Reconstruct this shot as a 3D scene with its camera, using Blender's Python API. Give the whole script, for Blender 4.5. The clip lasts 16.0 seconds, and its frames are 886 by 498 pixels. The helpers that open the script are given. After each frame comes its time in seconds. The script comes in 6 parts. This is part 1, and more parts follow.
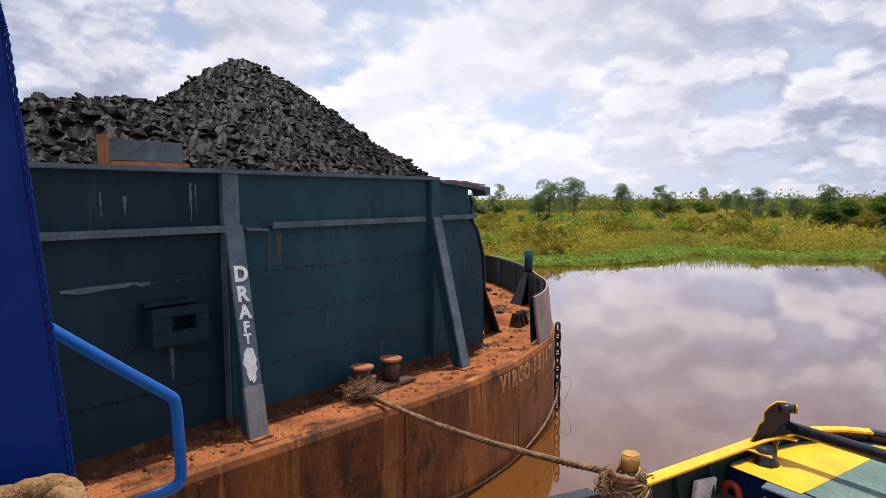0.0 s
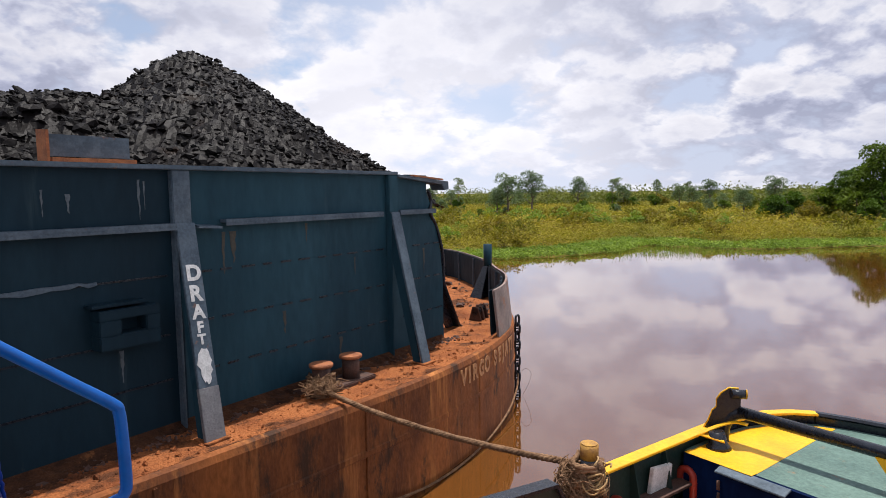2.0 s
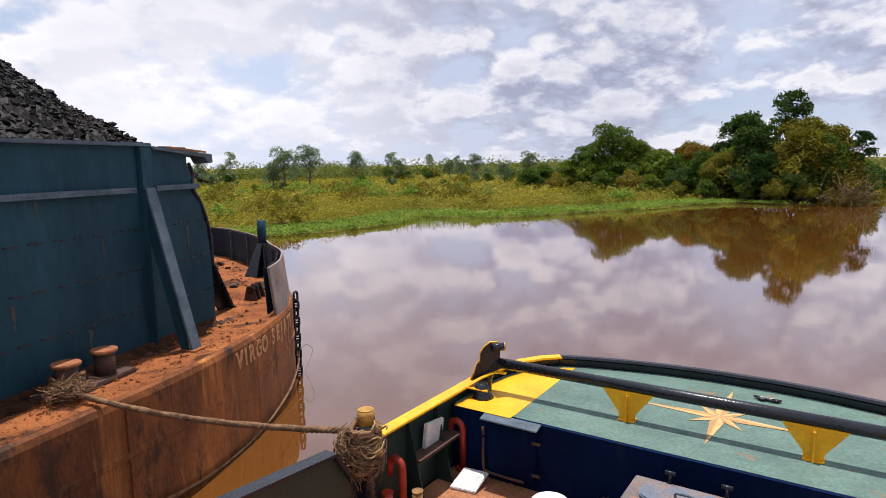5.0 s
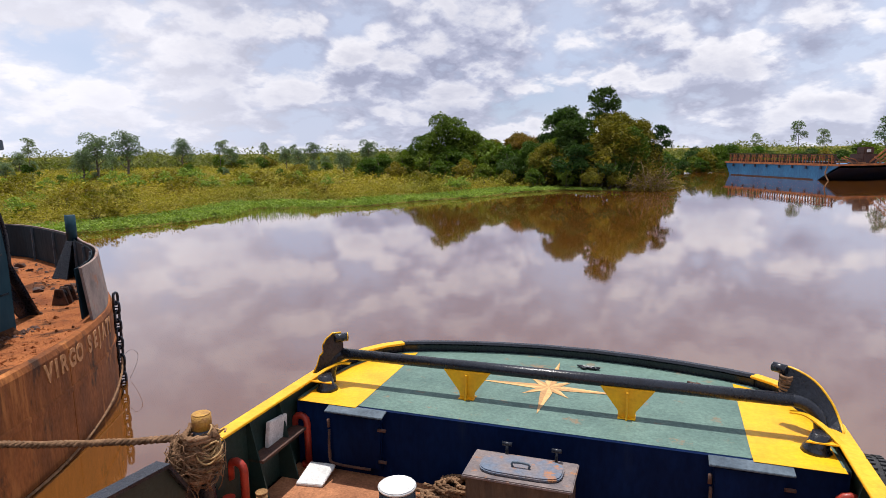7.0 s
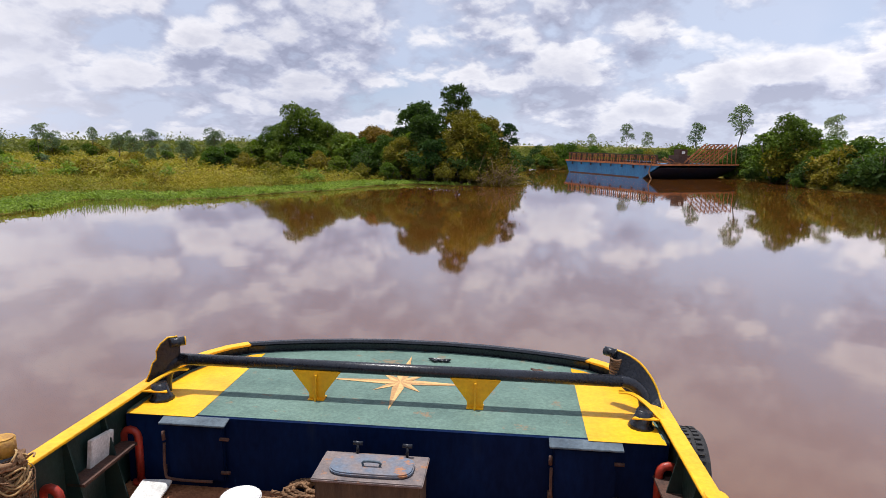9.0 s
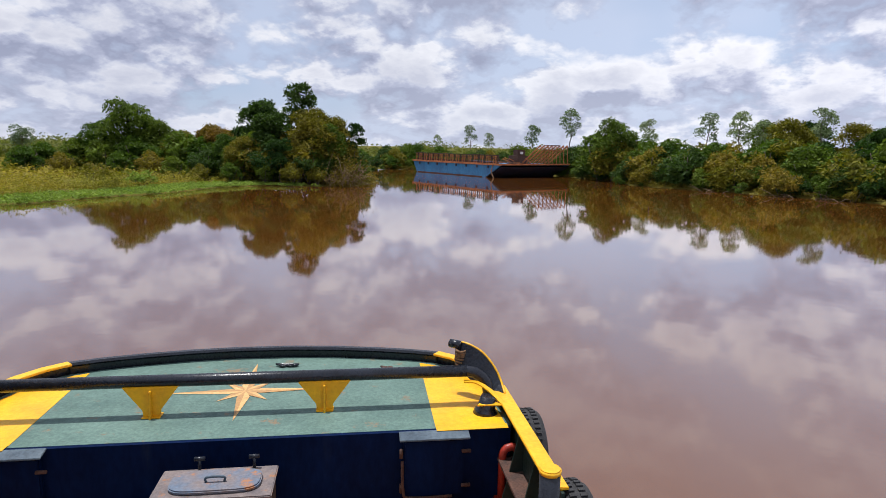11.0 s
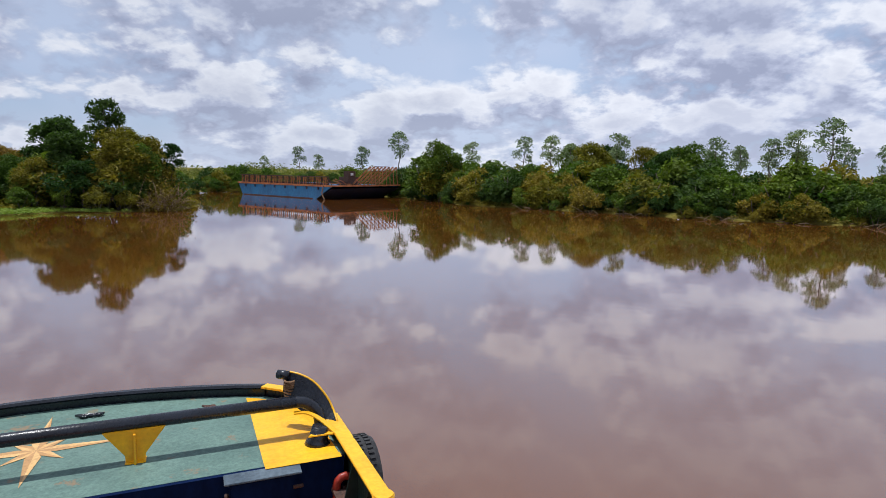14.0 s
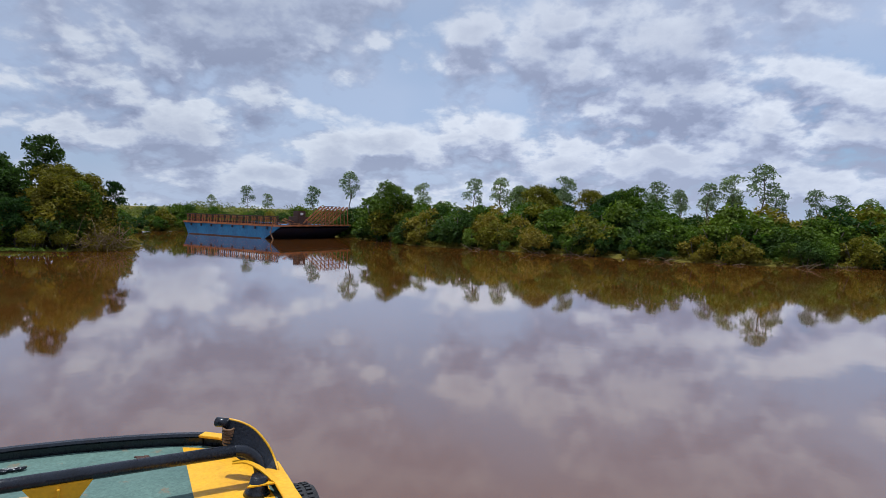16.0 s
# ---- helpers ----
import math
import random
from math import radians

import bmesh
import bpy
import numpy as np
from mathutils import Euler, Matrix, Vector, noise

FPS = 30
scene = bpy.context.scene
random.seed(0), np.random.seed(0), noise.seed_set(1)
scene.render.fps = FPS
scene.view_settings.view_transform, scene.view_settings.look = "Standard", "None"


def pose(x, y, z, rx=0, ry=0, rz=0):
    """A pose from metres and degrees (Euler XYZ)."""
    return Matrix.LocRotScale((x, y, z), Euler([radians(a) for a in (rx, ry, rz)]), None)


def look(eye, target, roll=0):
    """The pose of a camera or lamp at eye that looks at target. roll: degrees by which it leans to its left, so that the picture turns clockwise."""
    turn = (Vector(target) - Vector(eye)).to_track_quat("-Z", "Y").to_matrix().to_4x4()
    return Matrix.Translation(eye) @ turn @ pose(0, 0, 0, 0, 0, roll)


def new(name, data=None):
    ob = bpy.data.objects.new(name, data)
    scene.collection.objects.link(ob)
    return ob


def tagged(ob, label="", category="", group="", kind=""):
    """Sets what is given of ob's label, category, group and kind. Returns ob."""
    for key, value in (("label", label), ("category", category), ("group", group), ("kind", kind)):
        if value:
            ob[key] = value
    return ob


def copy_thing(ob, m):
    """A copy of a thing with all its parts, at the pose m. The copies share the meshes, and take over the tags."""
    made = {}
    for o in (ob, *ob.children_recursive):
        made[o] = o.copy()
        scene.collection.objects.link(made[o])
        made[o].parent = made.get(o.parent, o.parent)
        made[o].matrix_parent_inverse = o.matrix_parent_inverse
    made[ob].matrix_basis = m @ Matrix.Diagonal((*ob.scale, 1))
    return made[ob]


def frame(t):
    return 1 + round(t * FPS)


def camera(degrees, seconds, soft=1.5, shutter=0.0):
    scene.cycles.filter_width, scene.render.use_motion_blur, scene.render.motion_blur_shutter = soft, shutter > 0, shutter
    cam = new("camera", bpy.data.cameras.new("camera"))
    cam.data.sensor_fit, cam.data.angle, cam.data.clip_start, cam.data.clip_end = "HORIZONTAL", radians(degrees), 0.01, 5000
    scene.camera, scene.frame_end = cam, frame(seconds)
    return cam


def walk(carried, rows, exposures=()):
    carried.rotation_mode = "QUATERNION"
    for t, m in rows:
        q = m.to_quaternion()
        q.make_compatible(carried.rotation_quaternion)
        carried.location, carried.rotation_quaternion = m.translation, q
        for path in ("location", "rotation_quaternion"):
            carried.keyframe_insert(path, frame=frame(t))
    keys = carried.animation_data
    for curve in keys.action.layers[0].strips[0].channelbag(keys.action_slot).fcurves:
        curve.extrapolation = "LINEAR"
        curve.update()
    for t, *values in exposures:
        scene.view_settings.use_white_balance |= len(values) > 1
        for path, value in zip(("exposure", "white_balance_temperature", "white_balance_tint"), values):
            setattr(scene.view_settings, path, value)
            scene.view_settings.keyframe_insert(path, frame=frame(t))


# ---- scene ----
cam = camera(71.2, 16.0, soft=0.85)
# seconds, eye x, y, z, yaw, pitch, roll
ROWS = [
    (0, 0, 0, 5, -0, -4.623, 0.258),
    (0.5, -0.004, 0.001, 5.02, 0.088, -4.616, 0.341),
    (1, 0.012, 0.009, 5.018, -0.669, -4.871, 0.467),
    (1.5, 0.032, 0.055, 5.008, -2.488, -5.084, 0.517),
    (2, 0.021, 0.036, 5.006, -3.762, -5.192, 0.789),
    (2.5, 0.031, 0.034, 5.004, -5.113, -5.46, 1.101),
    (3, 0.058, 0.039, 4.995, -8.164, -5.731, 0.687),
    (3.5, 0.06, -0.002, 4.983, -11.707, -6.626, 0.818),
    (4, 0.088, 0.015, 4.989, -15.545, -7.087, 0.757),
    (4.5, 0.133, 0.037, 4.976, -19.876, -7.484, 0.88),
    (7, 0.168, 0.02, 4.967, -38.631, -9.06, 0.792),
    (7.5, 0.202, 0.045, 4.967, -42.566, -9.471, 0.227),
    (8, 0.204, 0.047, 4.97, -45.919, -10.095, -0.422),
    (8.5, 0.223, 0.032, 4.968, -48.201, -9.79, -0.61),
    (9, 0.299, 0.047, 4.972, -51.815, -9.667, -0.81),
    (9.5, 0.281, -0, 4.96, -56.001, -9.351, -1),
    (10, 0.28, -0.023, 4.97, -59.951, -9.341, -1.173),
    (12.5, 0.362, -0.097, 4.963, -73.042, -8.898, -0.754),
    (13, 0.373, -0.107, 4.968, -76.337, -8.446, -0.936),
    (13.5, 0.383, -0.113, 4.971, -78.977, -7.951, -1.007),
    (14, 0.373, -0.128, 4.99, -81.033, -7.238, -0.895),
    (14.5, 0.369, -0.152, 4.992, -82.705, -6.41, -1.41),
    (15, 0.386, -0.16, 5.013, -83.842, -5.127, -1.157),
    (15.5, 0.363, -0.183, 5.006, -84.745, -4.021, -1.518),
    (16, 0.34, -0.201, 5.026, -85.521, -3.44, -1.338),
    ]
walk(cam, [(t, pose(x, y, z, 90 + pitch, roll, yaw)) for t, x, y, z, yaw, pitch, roll in ROWS],
     exposures=[(0.0, 0.05, 6350, 13), (7.0, -0.02, 6300, 14), (10.0, -0.06, 6200, 13), (13.0, -0.24, 5950, 11), (15.4, -0.32, 5750, 10), (16.0, -0.46, 5650, 9)])

# ---- light ----
SUN_DIR = Vector((0.077, 0.252, 1.0)).normalized()      # towards the sun, high over the barge
sun = new("sun", bpy.data.lights.new("sun", "SUN"))
sun.data.energy, sun.data.angle, sun.data.color = 5.0, radians(0.6), (1.0, 0.95, 0.87)
sun.matrix_world = look(SUN_DIR * 60, (0, 0, 0))


def make_world():
    w = bpy.data.worlds.new("sky")
    scene.world = w
    w.use_nodes = True
    n, l = w.node_tree.nodes, w.node_tree.links
    n.clear()
    out, bg = n.new("ShaderNodeOutputWorld"), n.new("ShaderNodeBackground")
    sky = n.new("ShaderNodeTexSky")
    sky.sky_type, sky.sun_disc = "NISHITA", False
    sky.sun_elevation, sky.sun_rotation = math.asin(SUN_DIR.z), math.atan2(SUN_DIR.x, SUN_DIR.y)
    sky.air_density, sky.dust_density = 1.0, 1.2
    co = n.new("ShaderNodeTexCoord")
    sep = n.new("ShaderNodeSeparateXYZ")
    l.new(co.outputs["Generated"], sep.inputs[0])

    def math_node(op, a, b=None):
        m = n.new("ShaderNodeMath")
        m.operation = op
        for i, v in enumerate((a, b)):
            if v is None:
                continue
            if isinstance(v, (int, float)):
                m.inputs[i].default_value = v
            else:
                l.new(v, m.inputs[i])
        return m.outputs[0]

    def ramp(v, stops):
        r = n.new("ShaderNodeValToRGB")
        while len(r.color_ramp.elements) < len(stops):
            r.color_ramp.elements.new(0.5)
        for e, (p, c) in zip(r.color_ramp.elements, stops):
            e.position, e.color = p, (*c, 1)
        l.new(v, r.inputs[0])
        return r.outputs[0]

    def mix(f, a, b):
        m = n.new("ShaderNodeMix")
        m.data_type = "RGBA"
        for i, v in ((0, f), (6, a), (7, b)):
            if isinstance(v, (float, int)):
                m.inputs[i].default_value = v
            elif isinstance(v, tuple):
                m.inputs[i].default_value = (*v, 1)
            else:
                l.new(v, m.inputs[i])
        return m.outputs[2]
    # cloud fields seen in perspective: directions divided by their height
    def field(lift):
        up = math_node("ADD", math_node("MAXIMUM", sep.outputs[2], 0.0), 0.42 + lift)
        comb = n.new("ShaderNodeCombineXYZ")
        l.new(math_node("DIVIDE", sep.outputs[0], up), comb.inputs[0])
        l.new(math_node("DIVIDE", sep.outputs[1], up), comb.inputs[1])
        return comb.outputs[0]

    def noise_at(vec, scale, detail, shift, rough=0.55, dist=0.0):
        mp = n.new("ShaderNodeMapping")
        mp.inputs["Location"].default_value = shift
        l.new(vec, mp.inputs[0])
        t = n.new("ShaderNodeTexNoise")
        t.inputs["Scale"].default_value, t.inputs["Detail"].default_value = scale, detail
        t.inputs["Roughness"].default_value, t.inputs["Distortion"].default_value = rough, dist
        l.new(mp.outputs[0], t.inputs["Vector"])
        return t.outputs["Fac"]

    def puffs(vec):
        v = n.new("ShaderNodeTexVoronoi")
        v.feature = "SMOOTH_F1"
        v.inputs["Scale"].default_value, v.inputs["Detail"].default_value = 6.5, 3.0
        v.inputs["Roughness"].default_value, v.inputs["Smoothness"].default_value = 0.55, 0.35
        warp = n.new("ShaderNodeVectorMath")
        warp.operation = "ADD"
        l.new(vec, warp.inputs[0])
        w = n.new("ShaderNodeTexNoise")
        w.inputs["Scale"].default_value, w.inputs["Detail"].default_value = 6.0, 5.0
        l.new(vec, w.inputs["Vector"])
        sc = n.new("ShaderNodeVectorMath")
        sc.operation, sc.inputs[3].default_value = "SCALE", 0.16
        l.new(w.outputs["Color"], sc.inputs[0])
        l.new(sc.outputs[0], warp.inputs[1])
        l.new(warp.outputs[0], v.inputs["Vector"])
        return math_node("SUBTRACT", 1.0, v.outputs["Distance"])

    def height(vec):
        body_ = noise_at(vec, 2.9, 11, (3.1, 1.7, 0.4), 0.56)
        return math_node("ADD", math_node("MULTIPLY", body_, 0.86), math_node("MULTIPLY", puffs(vec), 0.14))
    low, high = field(0.0), field(0.034)
    here, above = height(low), height(high)
    veil = noise_at(low, 0.9, 4, (5.3, 0.7, 2.4), 0.5)
    lit = math_node("ADD", math_node("MULTIPLY", math_node("SUBTRACT", here, above), 4.6), 0.5)
    cover = ramp(here, [(0.33, (0, 0, 0)), (0.43, (1, 1, 1))])
    gap = ramp(veil, [(0.36, (0.0, 0.0, 0.0)), (0.54, (1, 1, 1))])
    blue = mix(0.5, sky.outputs[0], (5.0, 7.4, 10.6))
    thin = mix(math_node("MULTIPLY", gap, 0.8), blue, (7.4, 8.1, 9.6))
    cloud = ramp(lit, [(0.2, (4.5, 4.8, 6.1)), (0.45, (6.3, 6.6, 7.9)), (0.62, (8.6, 8.8, 9.5)), (0.82, (11.0, 10.9, 10.9))])
    # thick hearts of the clouds are greyer
    heart = ramp(here, [(0.44, (0, 0, 0)), (0.6, (1, 1, 1))])
    cloud = mix(math_node("MULTIPLY", heart, 0.6), cloud, (5.1, 5.4, 6.7))
    near_sun = ramp(sep.outputs[1], [(0.86, (0, 0, 0)), (1.0, (0.8, 0.8, 0.8))])
    cloud = mix(near_sun, cloud, (10.2, 10.2, 10.4))
    col = mix(cover, thin, cloud)
    # higher up a soft, even veil of cloud
    calm = ramp(sep.outputs[2], [(0.16, (0, 0, 0)), (0.42, (0.7, 0.7, 0.7))])
    col = mix(calm, col, (6.3, 6.6, 7.6))
    # pale haze towards the horizon, and clouds brighter on the sun's side
    haze = ramp(sep.outputs[2], [(0.0, (1, 1, 1)), (0.13, (0, 0, 0))])
    col = mix(math_node("MULTIPLY", haze, 0.42), col, (8.5, 8.8, 9.7))
    side = ramp(math_node("ADD", math_node("MULTIPLY", sep.outputs[1], 0.5), 0.5), [(0.33, (1.1, 1.09, 1.09)), (0.5, (1.07, 1.06, 1.06)), (0.65, (1.0, 1.0, 1.0)), (0.8, (0.94, 0.94, 0.95)), (0.95, (0.9, 0.9, 0.92)), (1.0, (1.1, 1.09, 1.08))])
    m = n.new("ShaderNodeMix")
    m.data_type, m.blend_type = "RGBA", "MULTIPLY"
    m.inputs[0].default_value = 1.0
    l.new(col, m.inputs[6])
    l.new(side, m.inputs[7])
    col = m.outputs[2]
    l.new(col, bg.inputs[0])
    bg.inputs[1].default_value = 0.092
    l.new(bg.outputs[0], out.inputs[0])


make_world()


# ---- materials ----
def mat(name, base, dark=None, rough=0.6, metal=0.0, scale=3.0, fine=30.0, bump=0.3, amount=0.5, spots=None, spot_at=0.62, spot_scale=2.0,
        streak=1.0, per_object=0.0, island=0.0, depth=0.02, sheen=0.0, coords="Object", translucent=None, spec=0.5,
        runs=None, run_at=0.6):
    """A painted, rusty or natural surface: two scales of colour, worn spots and fine relief."""
    m = bpy.data.materials.new(name)
    m.use_nodes = True
    n, l = m.node_tree.nodes, m.node_tree.links
    p = n["Principled BSDF"]
    dark = dark or tuple(c * 0.55 for c in base)
    co, mp = n.new("ShaderNodeTexCoord"), n.new("ShaderNodeMapping")
    mp.inputs["Scale"].default_value = (1, 1, streak)
    l.new(co.outputs[coords], mp.inputs[0])

    def tex(s, d=5.0, rough_=0.6):
        t = n.new("ShaderNodeTexNoise")
        t.inputs["Scale"].default_value, t.inputs["Detail"].default_value, t.inputs["Roughness"].default_value = s, d, rough_
        l.new(mp.outputs[0], t.inputs["Vector"])
        return t.outputs["Fac"]

    def blend(f, a, b, mode="MIX"):
        x = n.new("ShaderNodeMix")
        x.data_type, x.blend_type = "RGBA", mode
        for i, v in ((0, f), (6, a), (7, b)):
            if isinstance(v, float):
                x.inputs[i].default_value = v
            elif isinstance(v, tuple):
                x.inputs[i].default_value = (*v, 1)
            else:
                l.new(v, x.inputs[i])
        return x.outputs[2]

    def band(v, lo, hi):
        r = n.new("ShaderNodeMapRange")
        r.inputs[1].default_value, r.inputs[2].default_value = lo, hi
        l.new(v, r.inputs[0])
        return r.outputs[0]
    a, b = tex(scale), tex(fine, 3.0)
    col = blend(band(a, 0.35, 0.68), base, dark)
    grain = blend(amount, (1.0, 1.0, 1.0), blend(band(b, 0.3, 0.7), (1.25, 1.25, 1.25), (0.6, 0.6, 0.6)))
    col = blend(1.0, col, grain, "MULTIPLY")
    if spots:
        s = tex(spot_scale, 8.0, 0.7)
        col = blend(band(s, spot_at, spot_at + 0.07), col, spots)
    if runs:
        # narrow upright runs below seams and welds, broken by a broad patchiness
        mr = n.new("ShaderNodeMapping")
        mr.inputs["Scale"].default_value = (1, 1, 0.09)
        l.new(co.outputs[coords], mr.inputs[0])
        t = n.new("ShaderNodeTexNoise")
        t.inputs["Scale"].default_value, t.inputs["Detail"].default_value, t.inputs["Roughness"].default_value = 3.2, 6.0, 0.65
        l.new(mr.outputs[0], t.inputs["Vector"])
        k = n.new("ShaderNodeMath")
        k.operation = "MULTIPLY"
        l.new(band(t.outputs["Fac"], run_at, run_at + 0.16), k.inputs[0])
        l.new(band(tex(1.3, 4.0), 0.38, 0.62), k.inputs[1])
        col = blend(k.outputs[0], col, runs)
    if per_object:
        info, hsv = n.new("ShaderNodeObjectInfo"), n.new("ShaderNodeHueSaturation")
        r = n.new("ShaderNodeMapRange")
        r.inputs[3].default_value, r.inputs[4].default_value = 1 - per_object, 1 + per_object
        l.new(info.outputs["Random"], r.inputs[0])
        l.new(r.outputs[0], hsv.inputs["Value"])
        h = n.new("ShaderNodeMapRange")
        h.inputs[3].default_value, h.inputs[4].default_value = 0.5 + per_object * 0.1, 0.5 - per_object * 0.1
        l.new(info.outputs["Random"], h.inputs[0])
        l.new(h.outputs[0], hsv.inputs["Hue"])
        l.new(col, hsv.inputs["Color"])
        col = hsv.outputs[0]
    if island:
        g, hsv = n.new("ShaderNodeNewGeometry"), n.new("ShaderNodeHueSaturation")
        r = n.new("ShaderNodeMapRange")
        r.inputs[3].default_value, r.inputs[4].default_value = 1 - island, 1 + island
        l.new(g.outputs["Random Per Island"], r.inputs[0])
        l.new(r.outputs[0], hsv.inputs["Value"])
        l.new(col, hsv.inputs["Color"])
        col = hsv.outputs[0]
    l.new(col, p.inputs["Base Color"])
    p.inputs["Metallic"].default_value, p.inputs["Specular IOR Level"].default_value = metal, spec
    rr = n.new("ShaderNodeMapRange")
    rr.inputs[3].default_value, rr.inputs[4].default_value = max(rough - 0.12, 0.02), min(rough + 0.15, 1)
    l.new(b, rr.inputs[0])
    l.new(rr.outputs[0], p.inputs["Roughness"])
    if bump:
        bp = n.new("ShaderNodeBump")
        bp.inputs["Strength"].default_value, bp.inputs["Distance"].default_value = bump, depth
        add = n.new("ShaderNodeMath")
        l.new(a, add.inputs[0])
        l.new(b, add.inputs[1])
        l.new(add.outputs[0], bp.inputs["Height"])
        l.new(bp.outputs[0], p.inputs["Normal"])
    if translucent:
        tr, ms = n.new("ShaderNodeBsdfTranslucent"), n.new("ShaderNodeMixShader")
        l.new(blend(1.0, col, translucent, "MULTIPLY"), tr.inputs[0])
        ms.inputs[0].default_value = 0.28
        l.new(p.outputs[0], ms.inputs[1])
        l.new(tr.outputs[0], ms.inputs[2])
        l.new(ms.outputs[0], n["Material Output"].inputs[0])
    return m


def water_material():
    """Silty water: a brown diffuse body under a gloss that grows towards grazing sight."""
    m = bpy.data.materials.new("muddy_water")
    m.use_nodes = True
    n, l = m.node_tree.nodes, m.node_tree.links
    n.remove(n["Principled BSDF"])
    out = n["Material Output"]
    mud, gloss, mixer = n.new("ShaderNodeBsdfDiffuse"), n.new("ShaderNodeBsdfGlossy"), n.new("ShaderNodeMixShader")
    gloss.inputs["Roughness"].default_value = 0.038
    gloss.inputs["Color"].default_value = (0.97, 0.97, 1.0, 1)
    co = n.new("ShaderNodeTexCoord")

    def calc(op, a, b):
        q = n.new("ShaderNodeMath")
        q.operation = op
        for i, v in enumerate((a, b)):
            if isinstance(v, float):
                q.inputs[i].default_value = v
            else:
                l.new(v, q.inputs[i])
        return q.outputs[0]

    def waves(s, d=2.0):
        t = n.new("ShaderNodeTexNoise")
        t.inputs["Scale"].default_value, t.inputs["Detail"].default_value = s, d
        l.new(co.outputs["Object"], t.inputs["Vector"])
        return t.outputs["Fac"]
    silt = n.new("ShaderNodeMix")
    silt.data_type = "RGBA"
    silt.inputs[6].default_value, silt.inputs[7].default_value = (0.135, 0.049, 0.008, 1), (0.11, 0.042, 0.008, 1)
    l.new(waves(0.06, 4.0), silt.inputs[0])
    l.new(silt.outputs[2], mud.inputs["Color"])
    swell = calc("ADD", calc("MULTIPLY", waves(0.35), 0.5), calc("MULTIPLY", waves(1.6), 0.25))
    # cat's-paws: small ripples in loose patches
    patch = n.new("ShaderNodeMapRange")
    patch.inputs[1].default_value, patch.inputs[2].default_value = 0.5, 0.66
    patch.inputs[3].default_value, patch.inputs[4].default_value = 0.12, 1.0
    l.new(waves(0.11, 3.0), patch.inputs[0])
    total = calc("ADD", swell, calc("MULTIPLY", calc("MULTIPLY", waves(5.0, 3.0), 0.16), patch.outputs[0]))
    bp = n.new("ShaderNodeBump")
    bp.inputs["Strength"].default_value, bp.inputs["Distance"].default_value = 0.09, 0.05
    l.new(total, bp.inputs["Height"])
    l.new(bp.outputs[0], gloss.inputs["Normal"])
    lw = n.new("ShaderNodeLayerWeight")
    lw.inputs["Blend"].default_value = 0.5
    l.new(calc("ADD", calc("MULTIPLY", calc("POWER", lw.outputs["Facing"], 2.6), 0.93), 0.04), mixer.inputs[0])
    l.new(mud.outputs[0], mixer.inputs[1])
    l.new(gloss.outputs[0], mixer.inputs[2])
    l.new(mixer.outputs[0], out.inputs[0])
    return m


M_WATER = water_material()
M_HULL = mat("rusty_hull", (0.31, 0.1, 0.024), (0.1, 0.034, 0.014), 0.75, scale=0.9, fine=22, bump=0.5, amount=0.6, spots=(0.055, 0.026, 0.014), spot_at=0.56, spot_scale=1.1, streak=0.4, spec=0.2, runs=(0.52, 0.2, 0.055), run_at=0.55)
M_DECK = mat("rust_and_dirt", (0.44, 0.155, 0.052), (0.21, 0.065, 0.024), 0.95, scale=1.3, fine=30, bump=1.0, amount=0.8, spots=(0.1, 0.038, 0.017), spot_at=0.53, spot_scale=1.1, depth=0.05, spec=0.15)
M_TEAL = mat("slate_blue_paint", (0.023, 0.068, 0.092), (0.011, 0.034, 0.05), 0.55, scale=0.6, fine=9, bump=0.2, amount=0.3, spots=(0.045, 0.06, 0.055), spot_at=0.66, spot_scale=1.4, streak=0.3, spec=0.1, runs=(0.045, 0.075, 0.085), run_at=0.6)
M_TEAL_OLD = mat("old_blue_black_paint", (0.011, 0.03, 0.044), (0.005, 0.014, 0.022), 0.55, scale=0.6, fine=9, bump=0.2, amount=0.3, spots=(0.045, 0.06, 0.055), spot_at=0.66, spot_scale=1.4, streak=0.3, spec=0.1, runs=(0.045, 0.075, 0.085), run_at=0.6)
M_TEAL_L = mat("worn_slate_paint", (0.095, 0.13, 0.16), (0.045, 0.07, 0.095), 0.55, scale=3, fine=25, bump=0.25, amount=0.6, spots=(0.22, 0.1, 0.055), spot_at=0.64, spot_scale=5, spec=0.3)
M_RUSTCAP = mat("bright_rust", (0.4, 0.14, 0.05), (0.2, 0.07, 0.03), 0.85, scale=6, fine=50, bump=0.5)
M_DKRUST = mat("dark_rust", (0.1, 0.045, 0.028), (0.045, 0.025, 0.02), 0.8, scale=5, fine=40, bump=0.5)
M_BLACK = mat("black_paint", (0.015, 0.019, 0.028), (0.008, 0.009, 0.013), 0.27, scale=4, fine=30, bump=0.2, amount=0.4, spots=(0.06, 0.04, 0.03), spot_at=0.68, spot_scale=6, spec=0.45)
M_COAL = mat("coal", (0.0074, 0.0058, 0.0053), (0.003, 0.0024, 0.0023), 0.5, scale=2, fine=25, bump=0.5, amount=0.6, island=0.7, spots=(0.017, 0.0105, 0.007), spot_at=0.56, spot_scale=0.7, depth=0.02, spec=0.09)
M_DIRT = mat("coal_dirt", (0.1, 0.042, 0.02), (0.03, 0.015, 0.01), 0.95, scale=4, fine=45, bump=0.9, amount=0.8, spots=(0.2, 0.08, 0.03), spot_at=0.6, spot_scale=5, depth=0.03, spec=0.1)
